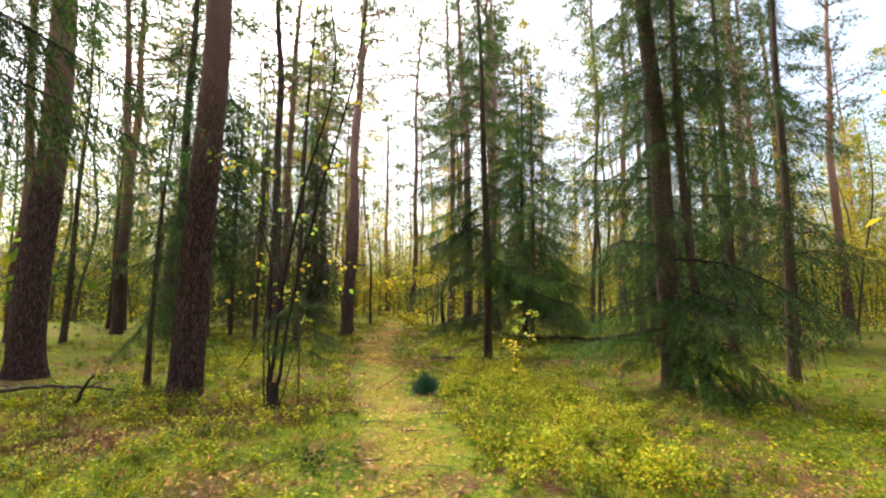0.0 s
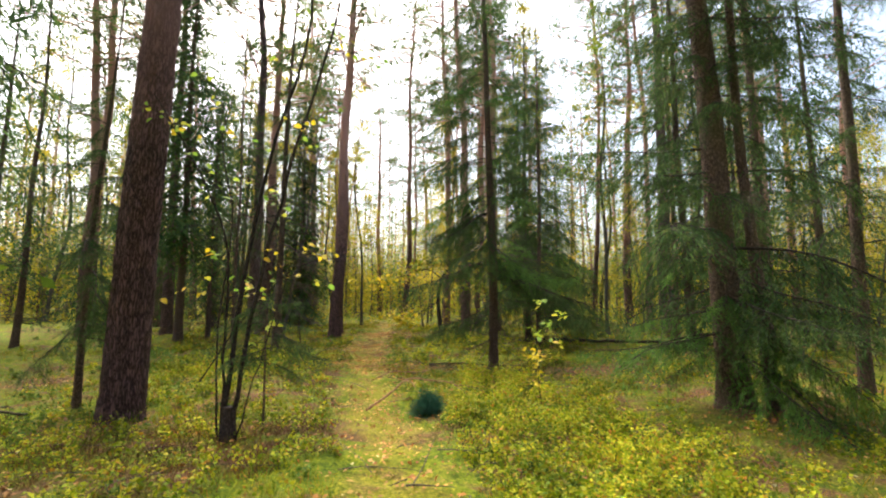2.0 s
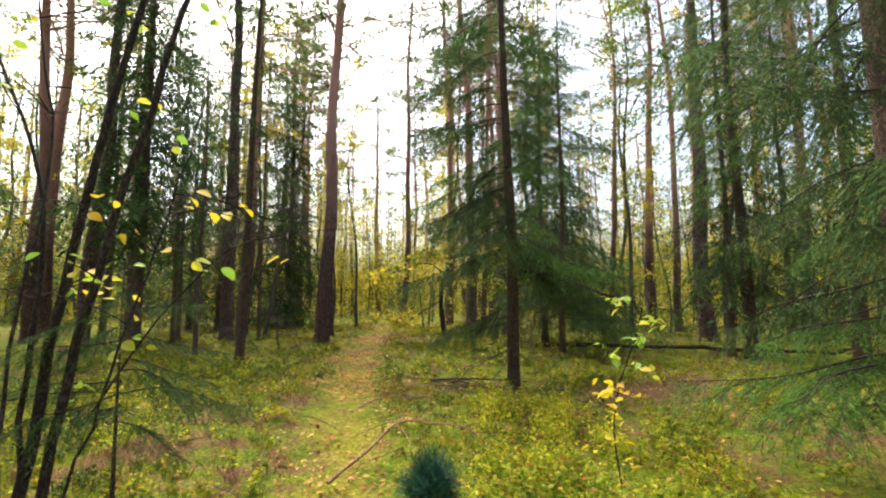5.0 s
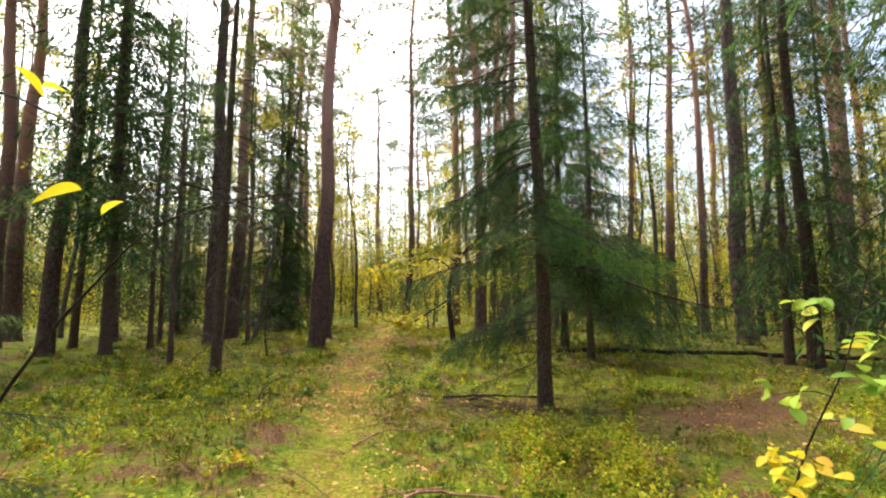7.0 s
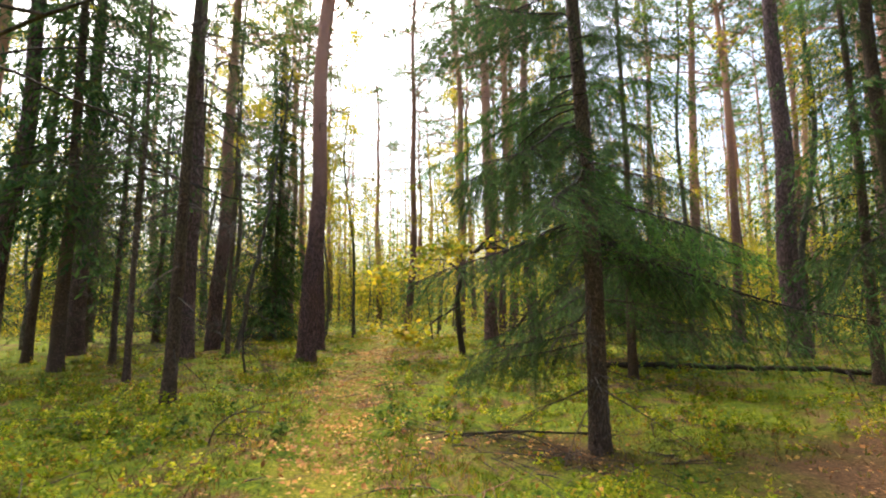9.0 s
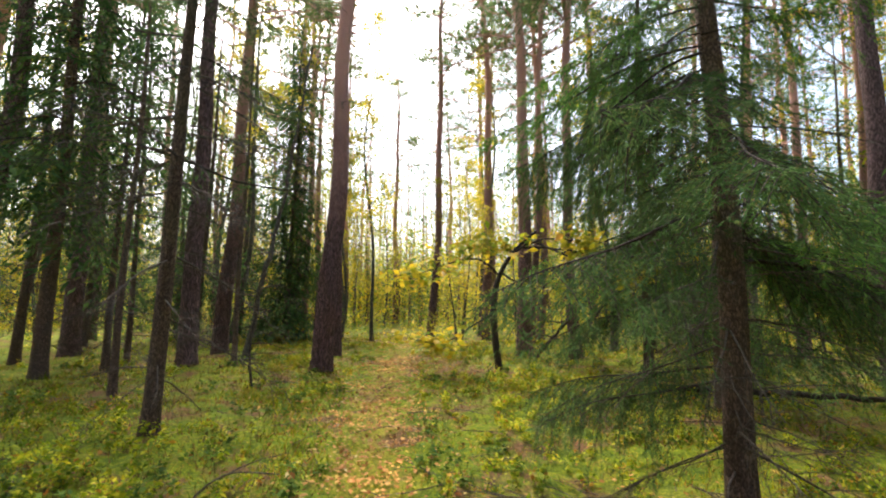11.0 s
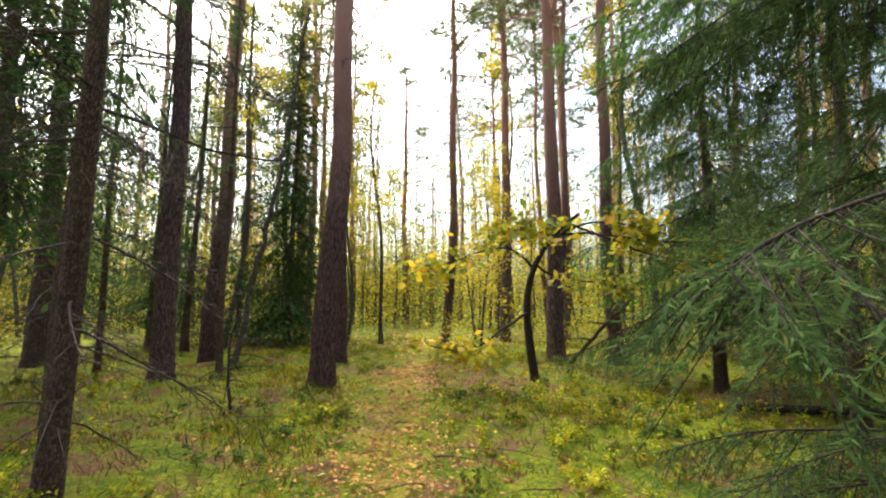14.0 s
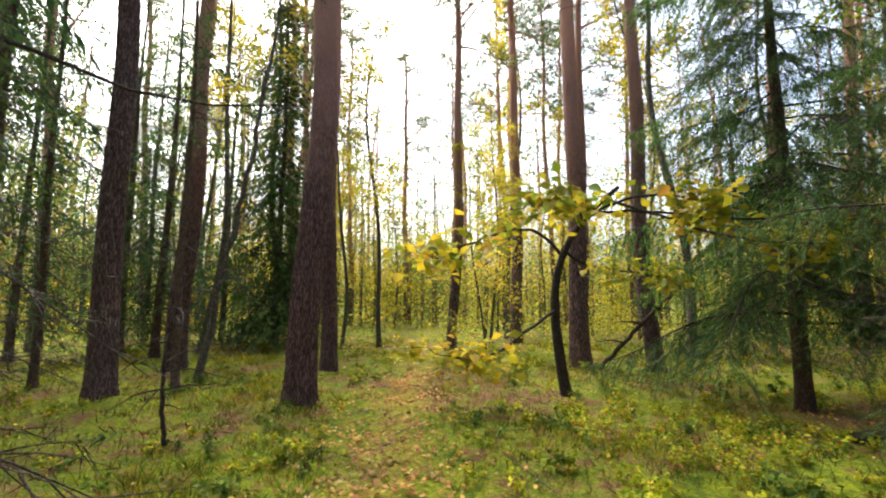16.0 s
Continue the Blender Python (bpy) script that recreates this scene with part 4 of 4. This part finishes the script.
def bush_sapling():
    """Several dark stems out of one old stool."""
    rng = np.random.default_rng(102)
    x0, y0 = -2.15, 5.05
    tree = root("hazel_bush", Matrix.Translation((x0, y0, float(lumps(x0, y0)))), "many-stemmed dark sapling with a few yellow-green leaves", "sapling")
    stool = trunk_mesh("stool", M_DARKBARK, 0.07, 0.36, 16, 12, 0.08, 0.25, 0.02, 0.3, 3)
    part("stool", stool, tree, "blackened stool of an old stump")
    lf, lf2 = leaf_mesh(0.075, 0.052, M_BUCK_G), leaf_mesh(0.075, 0.052, M_BUCK_Y)
    ends = [((0.06, 0, 0.3), (0.2, 0.1, 1.6), (0.52, 0.25, 3.3), (0.95, 0.4, 5.2), (1.1, 0.5, 7.0), 0.032), ((-0.05, 0, 0.3), (0.02, 0.1, 1.5), (0.2, 0.2, 3.0), (0.62, 0.3, 4.9), (0.5, 0.3, 6.5), 0.036),
            ((-0.1, 0.05, 0.2), (-0.14, 0.1, 1.3), (-0.22, 0.15, 2.2), (-0.75, 0.2, 3.2), (-1.3, 0.3, 4.0), 0.02), ((-0.12, 0, 0.1), (-0.17, 0, 1.2), (-0.12, 0.1, 2.4), (-0.3, 0.1, 3.2), (-0.25, 0.2, 4.0), 0.014), ((0.1, 0, 0.1), (0.28, 0.05, 0.8), (0.46, 0.1, 1.5), (0.6, 0.15, 2.1), (0.7, 0.2, 2.6), 0.011)]
    for k, (*c, r) in enumerate(ends):
        line = smooth_line([(c[0][0] * 0.7, c[0][1], 0.0), *c], 26)
        line[1:, :2] += rng.normal(0, 0.008, (25, 2))
        stem("stem", line, np.linspace(r, r * 0.25, 26), M_DARKBARK, tree, 8)
        for q in range(11 if k < 3 else 6):
            b = line[rng.integers(9, 24)]
            p = limb_path(rng, b, rng.uniform(0, 6.28), rng.uniform(0.2, 0.8), rng.uniform(0.1, 0.9), 0.4, 6)
            stem("twig", p, np.linspace(0.005, 0.0015, 6), M_DARKBARK, tree, 4)
            if rng.random() < 0.8:
                hang_leaves(tree, [p[rng.integers(2, 6)] + rng.normal(0, 0.06, 3) for _ in range(5)], lf2 if rng.random() < 0.25 else lf, rng)
    spr = root("spruce_seedling", Matrix.Translation((x0 + 0.25, y0 + 0.3, float(lumps(x0, y0)))), "little spruce growing through the dark sapling", "sapling")
    part("trunk", trunk_mesh("trunk", M_SPRUCE, 0.015, 1.7, 8, 12, 0.02, 0.8, 0.02, 0.2, 6), spr)
    for m in bough_poses(rng, 1.7, 0.75, 0.5, 14, 0.95, None):
        w, g, g2 = BOUGHS[rng.integers(len(BOUGHS))]
        o = part("bough", w, spr)
        o.matrix_basis = m
        part("needles", g, o)


def oak():
    rng = np.random.default_rng(103)
    x0, y0 = -0.68, 19.35
    tree = root("oak_tree", Matrix.Translation((x0, y0, float(lumps(x0, y0)) - 0.05)), "crooked young oak with wide low branches of yellowing leaves", "tree")
    line = smooth_line([(0.12, 0, 0), (0.02, 0, 0.7), (-0.04, 0, 1.4), (0.0, 0, 2.0), (0.2, -0.05, 2.6), (0.55, -0.15, 3.1), (1.0, -0.3, 3.5)], 30)
    stem("trunk", line, np.linspace(0.1, 0.035, 30), M_DARKBARK, tree, 12)
    lf = leaf_mesh(0.19, 0.12, M_OAK, 4)
    arms = [((0, 0, 1.5), (-0.5, -0.4, 1.2), (-1.2, -0.8, 0.75), (-1.7, -1.1, 0.8), (-2.1, -1.35, 0.95)), ((0.1, 0, 2.4), (-0.4, -0.5, 2.75), (-1.0, -1.0, 2.65), (-1.5, -1.5, 2.4), (-1.9, -1.9, 2.2)),
            ((0.4, -0.1, 2.9), (0.3, -0.7, 3.1), (0.0, -1.4, 3.05), (-0.4, -2.0, 2.9), (-0.7, -2.4, 2.75)), ((0.6, -0.15, 3.1), (1.4, -0.5, 3.05), (2.3, -0.8, 2.85), (3.2, -1.0, 2.8), (4.2, -1.2, 2.75)), ((0.8, -0.2, 3.3), (1.5, -0.8, 2.9), (2.0, -1.2, 2.6), (2.6, -1.5, 2.4), (3.1, -1.8, 2.35)),
            ((0.5, -0.1, 3.0), (0.9, -0.5, 3.2), (1.4, -0.8, 3.25), (1.9, -1.0, 3.1), (2.4, -1.2, 2.9)), ((0.1, 0, 2.5), (0.5, 0.3, 2.3), (1.0, 0.4, 2.2), (1.6, 0.4, 2.1), (2.1, 0.3, 2.0))]
    tips = []
    for c in arms:
        p = smooth_line(c, 18)
        p[1:] += rng.normal(0, 0.012, (17, 3))
        stem("branch", p, np.linspace(0.03, 0.006, 18), M_DARKBARK, tree, 6)
        for q in range(8):
            i = rng.integers(6, 18)
            tw = limb_path(rng, p[i], rng.uniform(0, 6.28), rng.uniform(0.2, 0.6), rng.uniform(-0.1, 0.4), 0.2, 5)
            stem("twig", tw, np.linspace(0.006, 0.002, 5), M_DARKBARK, tree, 4)
            hang_leaves(tree, [tw[rng.integers(1, 5)] + rng.normal(0, 0.09, 3) for _ in range(6)], lf, rng)
            tips += [tw[j] for j in (1, 2, 3, 4)]
    tips = np.array(tips)
    c = tips[rng.integers(0, len(tips), 1300)] + rng.normal(0, 0.15, (1300, 3))
    tagged(part("foliage", leaves(Shape(), c, 0.15, 0.5, 0.6, rng=rng).mesh("foliage", M_YELLOW), tree, "yellowing oak leaves"), kind="stuff")


def juniper():
    rng = np.random.default_rng(104)
    x0, y0 = -0.13, 6.35
    tree = root("juniper_shrub", Matrix.Translation((x0, y0, float(lumps(x0, y0)))), "small round blue-green conifer shrub beside the footpath", "shrub")
    sh, st = Shape(), Shape()
    n = 420
    d = unit(rng.normal(size=(n, 3)) * np.array([1, 1, 0.8]) + np.array([0, 0, 0.75]))
    L = rng.uniform(0.2, 0.34, n)
    for i in range(0, n, 6):
        tube(st, [[0, 0, 0], d[i] * L[i] * 0.5, d[i] * L[i]], [0.004, 0.003, 0.001], 3, False)
    m = 34
    u = np.tile(np.linspace(0.25, 1, m), n)
    B = np.repeat(d * L[:, None], m, 0) * u[:, None] * np.array([0.78, 0.78, 1.1]) + rng.normal(0, 0.012, (n * m, 3))
    B[:, 2] = np.abs(B[:, 2])
    W = unit(np.repeat(d, m, 0) + rng.normal(0, 0.5, (n * m, 3)) + np.array([0, 0, 0.5]))
    needles(sh, B, W, rng.uniform(0.025, 0.05, n * m), rng.uniform(0.003, 0.006, n * m), rng)
    part("stems", st.mesh("stems", M_DARKBARK), tree)
    part("foliage", sh.mesh("foliage", M_JUNIPER), tree, "bluish green needles")


def fallen(name, ctrl, r0, r1, mat, label, category, twigs=0, seed=0, n=24, sides=8):
    rng = np.random.default_rng(seed)
    c = np.array(ctrl, float)
    o = c[0].copy()
    thing = root(name, Matrix.Translation(o), label, category)
    line = smooth_line(c - o, n)
    line[1:-1] += rng.normal(0, r0 * 0.25, (n - 2, 3))
    stem("stem", line, np.linspace(r0, r1, n) * (1 + 0.08 * rng.normal(size=n)), mat, thing, sides)
    for k in range(twigs):
        b = line[rng.integers(n // 4, n)]
        L = rng.uniform(0.25, 0.9)
        p = limb_path(rng, b, rng.uniform(0, 6.28), L, rng.uniform(-0.05, 0.5), 0.3, 7)
        stem("side_branch", p, np.linspace(r1 * 0.8 + 0.003, 0.002, 7), mat, thing, 5)
    return thing


yellow_sapling()
bush_sapling()
oak()
juniper()
fallen("fallen_branch", [(-0.98, 6.5, 0.0), (-0.75, 6.85, 0.13), (-0.5, 7.2, 0.3), (-0.2, 7.3, 0.27), (0.15, 7.25, 0.24), (0.45, 7.0, 0.08)], 0.016, 0.006, M_STICK, "curved reddish-brown fallen branch beside the path", "branch", 5, 1)
fallen("fallen_log", [(2.3, 17.3, 0.05), (3.5, 17.0, 0.1), (5.5, 16.5, 0.1), (7.6, 15.7, 0.12), (9.5, 15.0, 0.1)], 0.065, 0.045, M_DARKBARK, "dark mossy fallen trunk lying on the ground", "log", 12, 2, 30, 10)
fallen("leaning_dead_trunk", [(0.75, 22.9, 0.0), (1.3, 22.4, 0.75), (1.9, 21.9, 1.5), (2.35, 21.6, 2.05)], 0.055, 0.035, M_DARKBARK, "broken dead trunk leaning among the pines", "log", 6, 3)
fallen("arching_branch", [(-4.0, 7.5, 0.0), (-3.3, 7.45, 1.05), (-2.85, 7.4, 1.55), (-2.35, 7.3, 1.97), (-1.7, 7.1, 2.12), (-1.0, 6.9, 2.14)], 0.013, 0.003, M_DARKBARK, "long bare stem arching over the forest floor", "branch", 4, 4)
fallen("pale_fallen_branch", [(-6.9, 4.6, 0.04), (-6.0, 4.9, 0.2), (-5.4, 5.2, 0.22), (-4.9, 5.6, 0.1)], 0.035, 0.015, M_DEAD, "pale bent fallen branch on the moss", "branch", 6, 5)
fallen("dark_snag", [(-5.15, 5.2, 0.0), (-5.05, 5.2, 0.22), (-4.95, 5.25, 0.38)], 0.028, 0.016, M_DARKBARK, "short dark broken snag", "snag", 1, 6, 8)
fallen("dead_sapling", [(-5.4, 16.3, 0.0), (-5.45, 16.3, 0.4), (-5.5, 16.35, 0.9), (-5.42, 16.4, 1.5)], 0.03, 0.012, M_DARKBARK, "thin dead sapling with side twigs", "sapling", 16, 7)
fallen("crooked_tree", [(-7.45, 20.0, 0.0), (-7.25, 20.1, 1.8), (-6.95, 20.2, 3.4), (-6.7, 20.35, 5.5), (-6.3, 20.6, 9.5)], 0.085, 0.03, M_GREYBARK, "thin crooked broadleaved tree with bare branches", "tree", 14, 8, 30, 10)
fallen("cut_branch", [(-1.3, 9.0, 0.03), (-1.0, 9.3, 0.1), (-0.6, 9.5, 0.06), (-0.1, 9.9, 0.12)], 0.012, 0.005, M_STICK, "thin dry branch on the path edge", "branch", 4, 9)
fallen("low_dead_branch", [(-0.75, 11.95, -0.12), (-0.1, 12.05, -0.1), (0.6, 12.15, -0.12), (1.4, 12.2, -0.16)], 0.02, 0.01, M_DARKBARK, "dark dead branch lying at the foot of a spruce", "branch", 7, 10)
fallen("bent_twig", [(-3.2, 11.0, 0.0), (-3.12, 11.0, 0.2), (-2.9, 11.05, 0.34), (-2.55, 11.1, 0.33)], 0.011, 0.004, M_DEAD, "pale dry twig arching over the shrubs", "branch", 2, 11, 14)
